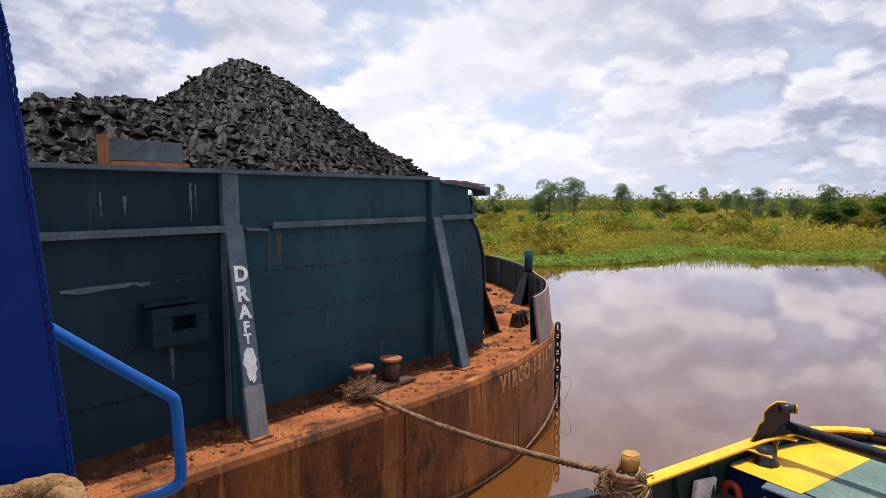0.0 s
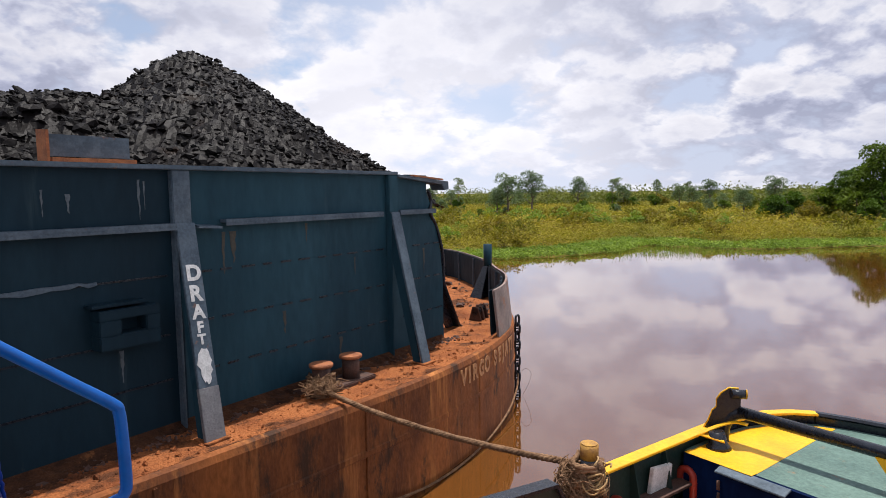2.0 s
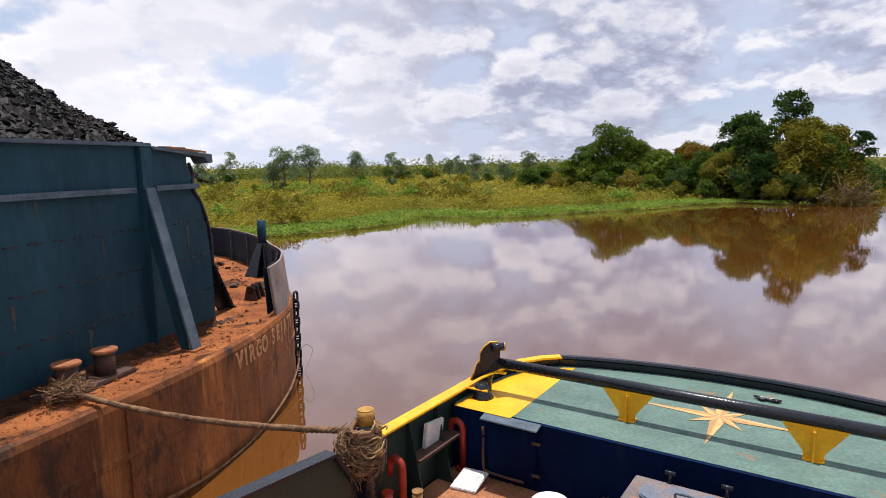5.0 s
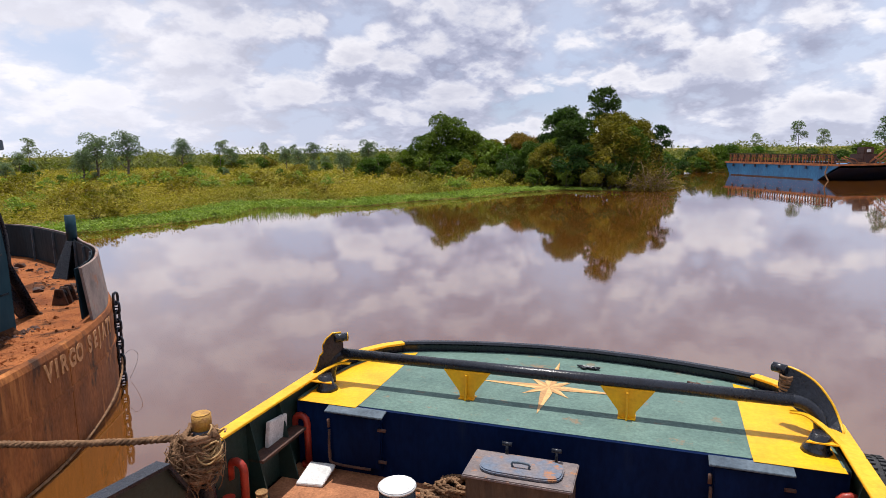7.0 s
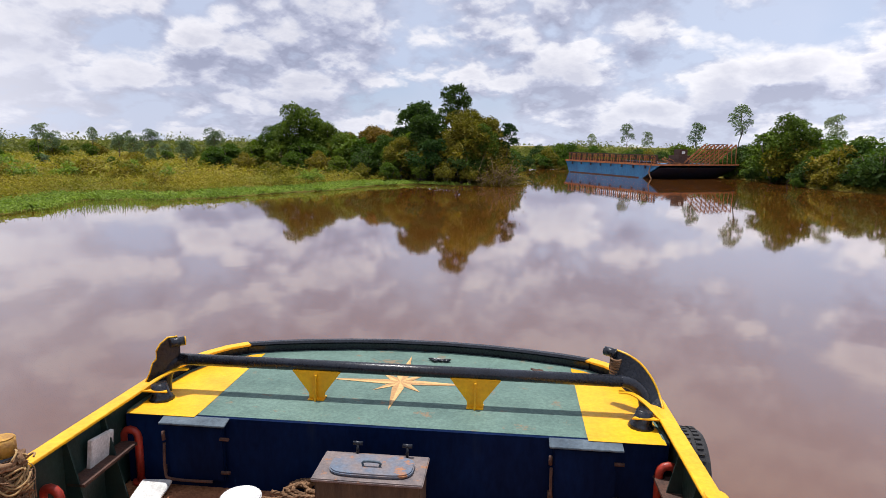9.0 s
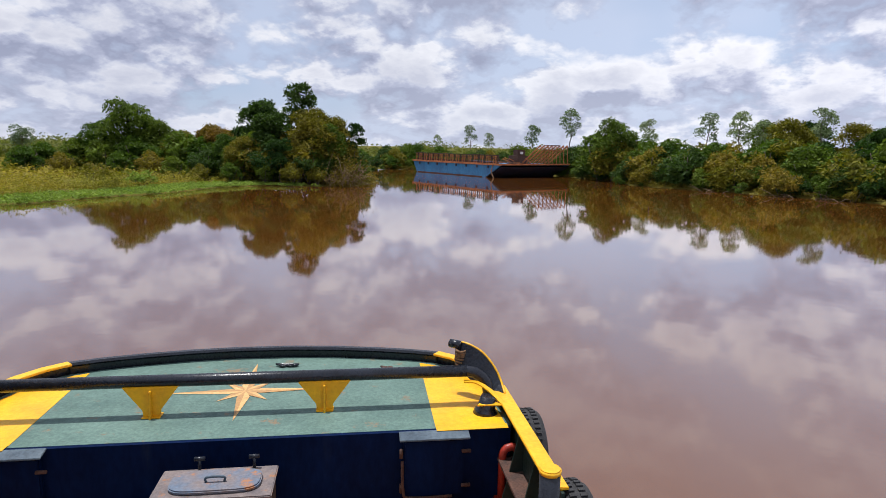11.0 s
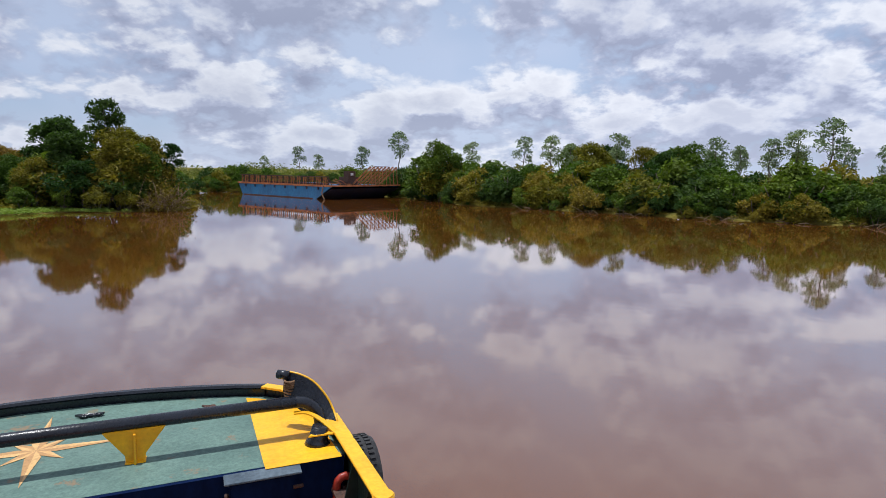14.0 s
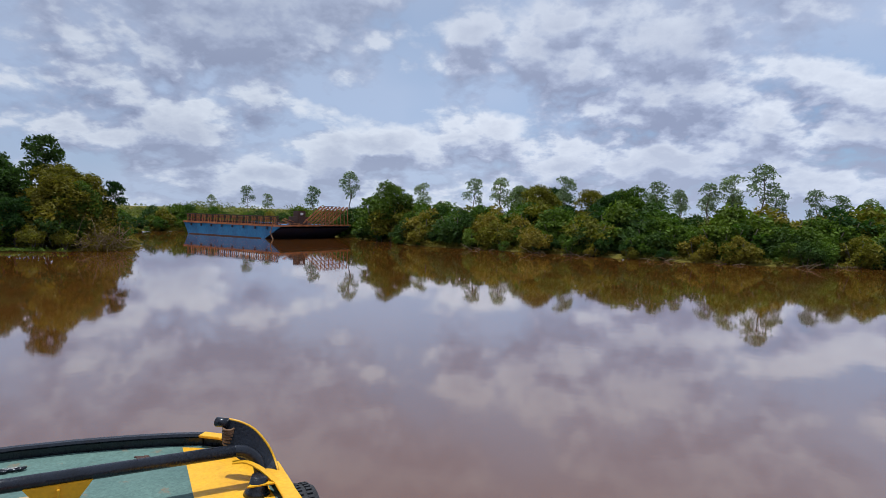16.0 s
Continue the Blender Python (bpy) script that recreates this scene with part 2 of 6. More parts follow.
M_WHITE = mat("white_paint", (0.72, 0.72, 0.7), (0.5, 0.5, 0.48), 0.6, scale=8, fine=40, bump=0.2)
M_LETTER = mat("tan_lettering", (0.55, 0.27, 0.1), (0.3, 0.12, 0.045), 0.75, scale=9, fine=40, bump=0.3)
M_GREEN = mat("green_deck_paint", (0.125, 0.205, 0.17), (0.08, 0.14, 0.12), 0.6, scale=1.6, fine=26, bump=0.3, amount=0.6, spots=(0.21, 0.15, 0.09), spot_at=0.6, spot_scale=3.8, spec=0.3)
M_YELLOW = mat("yellow_paint", (0.85, 0.46, 0.004), (0.72, 0.34, 0.004), 0.42, scale=2.5, fine=20, bump=0.2, amount=0.25, spots=(0.35, 0.17, 0.02), spot_at=0.7, spot_scale=5)
M_NAVY = mat("navy_paint", (0.003, 0.014, 0.06), (0.0018, 0.007, 0.03), 0.55, scale=1.3, fine=16, bump=0.2, amount=0.5, spots=(0.012, 0.05, 0.12), spot_at=0.68, spot_scale=1.6, spec=0.04, streak=0.4, runs=(0.02, 0.03, 0.05), run_at=0.64)
M_DKGREEN = mat("dark_green_paint", (0.012, 0.035, 0.028), (0.008, 0.02, 0.018), 0.45, scale=2, fine=22, bump=0.2, amount=0.4, spots=(0.09, 0.04, 0.02), spot_at=0.68, spot_scale=4)
M_STAR = mat("tan_star_paint", (0.68, 0.42, 0.16), (0.52, 0.3, 0.11), 0.55, scale=6, fine=30, bump=0.15)
M_STAR2 = mat("brown_star_paint", (0.5, 0.27, 0.09), (0.36, 0.2, 0.08), 0.55, scale=6, fine=30, bump=0.15)
M_RED = mat("red_oxide_paint", (0.42, 0.035, 0.016), (0.25, 0.025, 0.012), 0.45, scale=6, fine=30, bump=0.2)
M_MUD = mat("muddy_steel_deck", (0.46, 0.2, 0.095), (0.24, 0.1, 0.05), 0.9, scale=2.2, fine=30, bump=0.7, amount=0.7, spots=(0.09, 0.045, 0.03), spot_at=0.62, spot_scale=3, spec=0.2)
M_ROPE = mat("hemp_rope", (0.3, 0.175, 0.095), (0.12, 0.066, 0.036), 0.95, scale=9, fine=60, bump=0.7, spec=0.2)
M_STRAND = mat("pale_strand", (0.46, 0.3, 0.13), (0.28, 0.17, 0.07), 0.9, scale=9, fine=60, bump=0.4)
M_TAN = mat("tan_rope", (0.4, 0.23, 0.1), (0.16, 0.085, 0.035), 0.9, scale=14, fine=90, bump=0.6, spec=0.2)
M_BLUE = mat("deep_blue_paint", (0.002, 0.022, 0.17), (0.002, 0.015, 0.12), 0.35, scale=3, fine=18, bump=0.15, amount=0.3, spots=(0.02, 0.05, 0.16), spot_at=0.7, spot_scale=6, spec=0.1)
M_RAIL = mat("light_blue_paint", (0.003, 0.1, 0.4), (0.003, 0.07, 0.28), 0.35, scale=5, fine=25, bump=0.1, amount=0.25, spec=0.3)
M_TYRE = mat("tyre_rubber", (0.03, 0.03, 0.032), (0.018, 0.018, 0.018), 0.8, scale=8, fine=60, bump=0.5)
M_FARBLUE = mat("far_hull_blue", (0.022, 0.2, 0.42), (0.014, 0.12, 0.28), 0.5, scale=0.5, fine=5, bump=0.1, spots=(0.28, 0.12, 0.06), spot_at=0.64, spot_scale=0.7, streak=0.4)
M_FARRUST = mat("far_bright_rust", (0.55, 0.19, 0.06), (0.24, 0.08, 0.03), 0.8, scale=1.5, fine=8, bump=0.2)
M_FARDARK = mat("far_hull_dark", (0.012, 0.02, 0.055), (0.03, 0.017, 0.02), 0.5, scale=0.5, fine=5, bump=0.1)
M_GROUND = mat("marsh_ground", (0.2, 0.165, 0.03), (0.12, 0.11, 0.022), 0.95, scale=0.25, fine=3.0, bump=0.8, depth=0.2, spec=0.1)
M_BARK = mat("bark", (0.16, 0.13, 0.1), (0.07, 0.055, 0.04), 0.9, scale=3, fine=20, bump=0.6)
M_DEADWOOD = mat("dead_wood", (0.24, 0.16, 0.085), (0.12, 0.08, 0.045), 0.9, scale=3, fine=20, bump=0.4)


def leaf(name, base, dark, per_object=0.2, patch=0.35):
    return mat(name, base, dark, 0.6, scale=patch, fine=2.0, bump=0, amount=0.4, per_object=per_object, island=0.4, translucent=(1.3, 1.5, 0.6), spec=0.12)


M_LEAF = leaf("green_leaves", (0.095, 0.145, 0.018), (0.05, 0.085, 0.012))
M_LEAF_D = leaf("dark_leaves", (0.042, 0.08, 0.016), (0.022, 0.048, 0.011))
M_LEAF_Y = leaf("olive_leaves", (0.2, 0.165, 0.018), (0.1, 0.095, 0.013))
M_LEAF_O = leaf("rusty_leaves", (0.185, 0.12, 0.018), (0.11, 0.08, 0.014))
# distant trees: air haze is put into the colour as a paler, bluer green
M_LEAF_HAZY = leaf("hazed_far_leaves", (0.17, 0.22, 0.13), (0.12, 0.16, 0.1))
M_MARSH = leaf("yellow_marsh_leaves", (0.32, 0.245, 0.03), (0.15, 0.16, 0.022), 0.0, 0.09)
M_GRASS = leaf("green_water_grass", (0.21, 0.28, 0.045), (0.14, 0.21, 0.035), 0.0)
# slender trees and horizon woods: greens lightened to carry the haze of distance
M_THIN_HAZY = leaf("hazed_slender_leaves", (0.2, 0.25, 0.15), (0.14, 0.18, 0.11))
M_WOODS_HAZY = leaf("hazed_wood_leaves", (0.16, 0.17, 0.04), (0.1, 0.115, 0.03))


# ---- mesh tools ----
def box(bm, x0, x1, y0, y1, z0, z1):
    v = [bm.verts.new((x, y, z)) for x in (x0, x1) for y in (y0, y1) for z in (z0, z1)]
    for f in ((0, 1, 3, 2), (4, 6, 7, 5), (0, 4, 5, 1), (2, 3, 7, 6), (0, 2, 6, 4), (1, 5, 7, 3)):
        bm.faces.new([v[i] for i in f])
    return v


def beam(bm, p, q, w, h, up=(0, 0, 1)):
    """A bar of w across and h high from p to q."""
    p, q = Vector(p), Vector(q)
    d = (q - p).normalized()
    side = d.cross(Vector(up)).normalized()
    top = side.cross(d)
    v = [bm.verts.new(c + side * (w / 2 * a) + top * (h / 2 * b)) for c in (p, q) for a, b in ((-1, -1), (1, -1), (1, 1), (-1, 1))]
    for f in ((3, 2, 1, 0), (4, 5, 6, 7), (0, 1, 5, 4), (1, 2, 6, 5), (2, 3, 7, 6), (3, 0, 4, 7)):
        bm.faces.new([v[i] for i in f])


def tube(bm, pts, r, seg=12, r2=None, cap=True):
    """A round bar along points; r may taper to r2."""
    pts = [Vector(p) for p in pts]
    rings, side = [], None
    for i, p in enumerate(pts):
        d = (pts[min(i + 1, len(pts) - 1)] - pts[max(i - 1, 0)]).normalized()
        if side is None:
            side = d.cross(Vector((0, 0, 1)) if abs(d.z) < 0.9 else Vector((1, 0, 0))).normalized()
        else:
            side = (side - d * side.dot(d)).normalized()
        top = side.cross(d)
        k = r if r2 is None else r + (r2 - r) * i / (len(pts) - 1)
        rings.append([bm.verts.new(p + (side * math.cos(a) + top * math.sin(a)) * k) for a in (2 * math.pi * j / seg for j in range(seg))])
    for a, b in zip(rings, rings[1:]):
        for j in range(seg):
            f = bm.faces.new((a[j], a[(j + 1) % seg], b[(j + 1) % seg], b[j]))
            f.smooth = True
    if cap:
        bm.faces.new(rings[0][::-1])
        bm.faces.new(rings[-1])


def arc(c, r, a0, a1, n, ax=(1, 0, 0), ay=(0, 0, 1)):
    return [Vector(c) + (Vector(ax) * math.cos(radians(a0 + (a1 - a0) * i / n)) + Vector(ay) * math.sin(radians(a0 + (a1 - a0) * i / n))) * r for i in range(n + 1)]


def prism(bm, outline, z0, z1):
    lo, hi = [bm.verts.new((x, y, z0)) for x, y in outline], [bm.verts.new((x, y, z1)) for x, y in outline]
    bm.faces.new(lo[::-1])
    bm.faces.new(hi)
    for i in range(len(lo)):
        j = (i + 1) % len(lo)
        bm.faces.new((lo[i], lo[j], hi[j], hi[i]))


def slab(bm, pts, axis_vec):
    """A plate: a polygon of 3D points pushed along axis_vec."""
    a = [bm.verts.new(p) for p in pts]
    b = [bm.verts.new(Vector(p) + Vector(axis_vec)) for p in pts]
    bm.faces.new(a[::-1])
    bm.faces.new(b)
    for i in range(len(a)):
        j = (i + 1) % len(a)
        bm.faces.new((a[i], a[j], b[j], b[i]))


def strip(bm, path, profile, closed=False):
    """Sweep a profile of (out, z) along a plan path of (x, y); out is to the path's right."""
    rings = []
    n = len(path)
    for i, (x, y) in enumerate(path):
        a, b = path[max(i - 1, 0)], path[min(i + 1, n - 1)]
        d = Vector((b[0] - a[0], b[1] - a[1])).normalized()
        o = Vector((d.y, -d.x))
        rings.append([bm.verts.new((x + o.x * u, y + o.y * u, z)) for u, z in profile])
    m = len(profile)
    for a, b in zip(rings, rings[1:]):
        for j in range(m if closed else m - 1):
            bm.faces.new((a[j], b[j], b[(j + 1) % m], a[(j + 1) % m]))
    if closed:
        bm.faces.new(rings[0])
        bm.faces.new(rings[-1][::-1])


def part(name, bm, material, parent, label="", bevel=0.0):
    bmesh.ops.recalc_face_normals(bm, faces=bm.faces)
    if bevel:
        sharp = [e for e in bm.edges if len(e.link_faces) == 2 and e.calc_face_angle(0) > 0.6]
        bmesh.ops.bevel(bm, geom=sharp, offset=bevel, segments=2, affect="EDGES", clamp_overlap=True)
    me = bpy.data.meshes.new(name)
    bm.to_mesh(me)
    bm.free()
    me.materials.append(material)
    ob = new(name, me)
    if parent is not None:
        ob.parent = parent
    if label:
        ob["label"] = label
    return ob


def thing(name, m, label, category, group="", kind=""):
    ob = new(name)
    ob.matrix_world = m
    return tagged(ob, label, category, group, kind)


def smooth_path(pts, per=6):
    """Catmull-Rom through the points."""
    pts = [Vector(p) for p in pts]
    out = []
    for i in range(len(pts) - 1):
        a, b, c, d = pts[max(i - 1, 0)], pts[i], pts[i + 1], pts[min(i + 2, len(pts) - 1)]
        for k in range(per):
            t = k / per
            out.append(0.5 * (2 * b + (c - a) * t + (2 * a - 5 * b + 4 * c - d) * t * t + (3 * b - a - 3 * c + d) * t ** 3))
    return out + [pts[-1]]


def rope_bm(bm, pts, r, turns_per_m=4.0, strands=3):
    """Laid rope: strands twisted round the line."""
    pts = smooth_path(pts, 1) if len(pts) > 60 else pts
    dense, dist = [], [0.0]
    for a, b in zip(pts, pts[1:]):
        k = max(1, int((Vector(b) - Vector(a)).length / (0.25 / turns_per_m)))
        dense += [Vector(a).lerp(Vector(b), i / k) for i in range(k)]
    dense.append(Vector(pts[-1]))
    for a, b in zip(dense, dense[1:]):
        dist.append(dist[-1] + (b - a).length)
    for s in range(strands):
        line = []
        for i, p in enumerate(dense):
            d = (dense[min(i + 1, len(dense) - 1)] - dense[max(i - 1, 0)]).normalized()
            e = d.cross(Vector((0.02, 0.05, 1))).normalized()
            g = e.cross(d)
            w = dist[i] * turns_per_m * 2 * math.pi + s * 2 * math.pi / strands
            line.append(p + (e * math.cos(w) + g * math.sin(w)) * r * 0.52)
        tube(bm, line, r * 0.56, 6)


def text_part(name, body_, size, m, material, parent, depth=0.008, label=""):
    cu = bpy.data.curves.new(name, "FONT")
    cu.body, cu.size, cu.extrude, cu.align_x, cu.align_y, cu.offset = body_, size, depth, "CENTER", "CENTER", 0.012 * size / 0.3
    cu.materials.append(material)
    ob = new(name, cu)
    ob.parent = parent
    ob.matrix_basis = m
    if label:
        ob["label"] = label
    return ob


def quads(name, V, material, parent=None):
    """A mesh from an array of quads, (n, 4, 3)."""
    me = bpy.data.meshes.new(name)
    n = len(V)
    me.vertices.add(4 * n)
    me.vertices.foreach_set("co", V.astype(np.float32).ravel())
    me.loops.add(4 * n)
    me.loops.foreach_set("vertex_index", np.arange(4 * n, dtype=np.int32))
    me.polygons.add(n)
    me.polygons.foreach_set("loop_start", np.arange(0, 4 * n, 4, dtype=np.int32))
    me.update(calc_edges=True)
    me.polygons.foreach_set("use_smooth", np.zeros(n, dtype=bool))
    me.materials.append(material)
    ob = new(name, me)
    if parent is not None:
        ob.parent = parent
    return ob


def leaf_quads(rng, P, size, up=0.5):
    """Randomly turned leaf sprays at the points P."""
    n = len(P)
    nrm = rng.normal(size=(n, 3))
    nrm[:, 2] = np.abs(nrm[:, 2]) + up
    nrm /= np.linalg.norm(nrm, axis=1)[:, None]
    a = np.cross(nrm, rng.normal(size=(n, 3)))
    a /= np.linalg.norm(a, axis=1)[:, None]
    b = np.cross(nrm, a)
    s = (size * rng.uniform(0.55, 1.35, n))[:, None]
    return np.stack([P - a * s, P - b * s * 0.45 + nrm * s * 0.12, P + a * s, P + b * s * 0.45 + nrm * s * 0.12], 1)


def crown_points(rng, blobs, count, squash=0.8):
    """Points over the outside of round clumps, with the bottoms thin."""
    r = np.array([b[3] for b in blobs])
    pick = rng.choice(len(blobs), count, p=r ** 2 / (r ** 2).sum())
    c = np.array([b[:3] for b in blobs])[pick]
    d = rng.normal(size=(count, 3))
    d /= np.linalg.norm(d, axis=1)[:, None]
    d[:, 2] = np.where(d[:, 2] < -0.35, -d[:, 2], d[:, 2])
    rad = r[pick] * (1 - 0.4 * rng.random(count) ** 2 + 0.1 * rng.normal(size=count))
    p = c + d * rad[:, None] * np.array([1, 1, squash])
    p[:, 2] = np.maximum(p[:, 2], 0.05)
    return p


# ---- water and land ----
SHORE = [(-900, 0), (-120, 33), (-40, 40), (-10, 43), (4, 44.5), (12, 46), (17, 48.5), (22, 54), (26, 49.5), (30, 48), (36, 49), (44, 48.5), (52, 50.5), (58, 49),
         (60, 43), (64, 41.5), (70, 41.5), (75, 43.5), (82, 50), (100, 62), (115, 67), (123, 54), (118, 38), (109, 24), (100, 16), (90.5, 11.8), (85, 0), (78.8, -10.4),
         (73.3, -19), (71, -26.5), (69, -33), (71, -43), (78, -65), (100, -120), (300, -900)]
LAND = SHORE + [(2500, -900), (2500, 2500), (-2500, 2500), (-2500, 0)]


def shore_distance(X, Y):
    """Distance to the shore line, and whether the points are on land."""
    P = np.stack([X, Y], -1)
    best = np.full(X.shape, 1e9)
    for a, b in zip(SHORE, SHORE[1:]):
        a, b = np.array(a, float), np.array(b, float)
        t = np.clip(((P - a) @ (b - a)) / ((b - a) @ (b - a)), 0, 1)
        best = np.minimum(best, np.linalg.norm(P - (a + t[..., None] * (b - a)), axis=-1))
    inside = np.zeros(X.shape, bool)
    for (x0, y0), (x1, y1) in zip(LAND, LAND[1:] + LAND[:1]):
        if y0 != y1:
            inside ^= ((y0 > Y) != (y1 > Y)) & (X < (x1 - x0) * (Y - y0) / (y1 - y0) + x0)
    return best, inside


def make_ground():
    core_x, core_y = np.arange(-20, 131, 1.5), np.arange(-60, 91, 1.5)
    out = np.array([6, 14, 28, 50, 90, 160, 280, 500, 900, 1600, 2300])
    xs = np.concatenate([core_x[0] - out[::-1], core_x, core_x[-1] + out])
    ys = np.concatenate([core_y[0] - out[::-1], core_y, core_y[-1] + out])
    X, Y = np.meshgrid(xs, ys, indexing="ij")
    d, inside = shore_distance(X, Y)
    Z = np.where(inside, 0.03 + 0.5 * (1 - np.exp(-d / np.where((X > 66) & (Y < 60), 2.5, 12))), -0.1 - 1.4 * (1 - np.exp(-d / 5)))
    Z += np.where(inside, 0.12 * np.sin(X * 0.7 + 1.3 * np.sin(Y * 0.4)) * np.sin(Y * 0.6) * np.clip(d / 4, 0, 1), 0)
    V = np.stack([X, Y, Z], -1).reshape(-1, 3)
    nx, ny = X.shape
    F = [(i * ny + j, (i + 1) * ny + j, (i + 1) * ny + j + 1, i * ny + j + 1) for i in range(nx - 1) for j in range(ny - 1)]
    me = bpy.data.meshes.new("ground")
    me.from_pydata(V.tolist(), [], F)
    me.materials.append(M_GROUND)
    return tagged(new("ground", me), "marshy river bank and river bed of brown mud", "ground", kind="structure")


make_ground()
bm = bmesh.new()
box(bm, -2400, 2400, -2400, 2400, -0.05, 0.0)
tagged(part("water", bm, M_WATER, None), "calm muddy brown river reflecting the clouds", "river", kind="structure")

# ---- the coal barge: x along its side, y inboard, z up from the water ----
BARGE = pose(-2.93, 8.42, 0, 0, 0, 50.64)
DECK = 1.9
EDGE = [(-16, -0.95), (-6, -0.95), (-2, -1.02), (1, -1.22), (3.2, -1.38), (4.8, -1.32), (6.0, -1.15), (7.5, -0.76), (8.5, -0.3), (9.4, 0.25), (10.5, 1.2), (11.6, 2.1), (13, 3.6),
        (14.4, 5.6), (15.2, 8.5), (15.2, 11), (14.4, 13), (12, 15), (8, 16.2), (2, 16.4), (-16, 16.2)]
EDGE = [(p.x, p.y) for p in smooth_path([(x, y, 0) for x, y in EDGE], 4)]
barge = thing("coal_barge", BARGE, "rusty orange-brown coal barge with slate blue cargo walls", "barge")

bm = bmesh.new()
strip(bm, EDGE, [(0, -0.9), (0, 1.0), (0.025, 1.02), (0.025, 1.1), (0, 1.12), (0, DECK - 0.12), (-0.035, DECK - 0.035), (-0.12, DECK)])
hull = part("hull", bm, M_HULL, barge, "steel hull side covered in streaky rust")
bm = bmesh.new()
inner = []
for i, (x, y) in enumerate(EDGE):
    a, b = EDGE[max(i - 1, 0)], EDGE[min(i + 1, len(EDGE) - 1)]
    d = Vector((b[0] - a[0], b[1] - a[1])).normalized()
    inner.append((x - d.y * 0.11, y + d.x * 0.11))
prism(bm, inner, DECK - 0.2, DECK)
deck = part("deck", bm, M_DECK, barge, "side deck caked with rust-red dirt")

# hull frames showing as faint upright plate seams
for s, y in ((-1.1, -1.06), (2.1, -1.31), (5.4, -1.245)):
    bm = bmesh.new()
    box(bm, s - 0.03, s + 0.03, y - 0.022, y + 0.06, -0.5, DECK - 0.14)
    part("plate_seam", bm, M_HULL, barge, bevel=0.008)

# cargo wall
RIM, RAILZ, END = 5.36, 4.64, 5.96
bm = bmesh.new()
slab(bm, [(0.0, 0, DECK), (5.96, 0, DECK), (5.95, 0, 3.25), (5.84, 0, 4.0), (5.58, 0, 4.72), (5.42, 0, 5.02), (5.42, 0, RIM), (0.0, 0, RIM)], (0, 0.06, 0))
wall = part("cargo_wall", bm, M_TEAL, barge, "slate blue steel cargo wall with weld lines and scrapes")
bm = bmesh.new()
slab(bm, [(-16, 0, DECK), (0.0, 0, DECK), (0.0, 0, RIM), (-16, 0, RIM)], (0, 0.06, 0))
part("old_cargo_wall", bm, M_TEAL_OLD, barge, "older, darker blue-black cargo wall plate")
bm = bmesh.new()
slab(bm, [(5.96, 0.06, DECK), (5.96, 12.5, DECK), (5.84, 12.5, 4.0), (5.84, 0.06, 4.0)], (-0.05, 0, 0))
slab(bm, [(5.84, 0.06, 4.0), (5.84, 12.5, 4.0), (5.42, 12.5, RIM - 0.35), (5.42, 0.06, RIM - 0.35)], (-0.05, 0, 0))
part("front_wall", bm, M_TEAL, barge)
bm = bmesh.new()
box(bm, -16, END, 12.5, 12.56, DECK, RIM - 0.2)
part("far_cargo_wall", bm, M_TEAL, barge)
bm = bmesh.new()
box(bm, -16, 4.4, -0.12, 0.12, RIM - 0.01, RIM + 0.05)
part("top_flange", bm, M_TEAL_L, barge, bevel=0.01)
bm = bmesh.new()
slab(bm, [(4.4, -0.13, RIM), (5.98, -0.16, RIM - 0.12), (6.0, -0.16, RIM - 0.28), (5.88, -0.13, RIM - 0.3), (5.8, -0.13, RIM - 0.18), (4.4, -0.13, RIM - 0.05)], (0, 0.34, 0))
part("bent_rim_end", bm, M_TEAL_L, barge, "bent end of the rim with bare rust on top", bevel=0.01)
bm = bmesh.new()
slab(bm, [(4.9, -0.1, RIM - 0.03), (5.85, -0.12, RIM - 0.1), (5.8, 0.16, RIM - 0.06), (4.9, 0.16, RIM - 0.02)], (0, 0, 0.035))
part("rust_scab", bm, M_RUSTCAP, barge)
for x0, x1, dz in ((-16, -0.12, 0.0), (0.62, 3.95, 0.02), (4.42, 5.56, 0.03)):
    bm = bmesh.new()
    box(bm, x0, x1, -0.15, 0.0, RAILZ - 0.03 + dz, RAILZ + 0.02 + dz)
    box(bm, x0, x1, -0.15, -0.13, RAILZ - 0.07 + dz, RAILZ + dz - 0.03)
    part("stringer", bm, M_TEAL_L, barge, bevel=0.006)
bm = bmesh.new()
slab(bm, [(0.2, -0.15, RAILZ - 0.06), (0.52, -0.2, RAILZ - 0.08), (0.5, 0, RAILZ - 0.06), (0.2, 0, RAILZ - 0.04)], (0, 0, 0.03))
part("torn_stringer", bm, M_TEAL_L, barge, "torn bent end of a stringer")


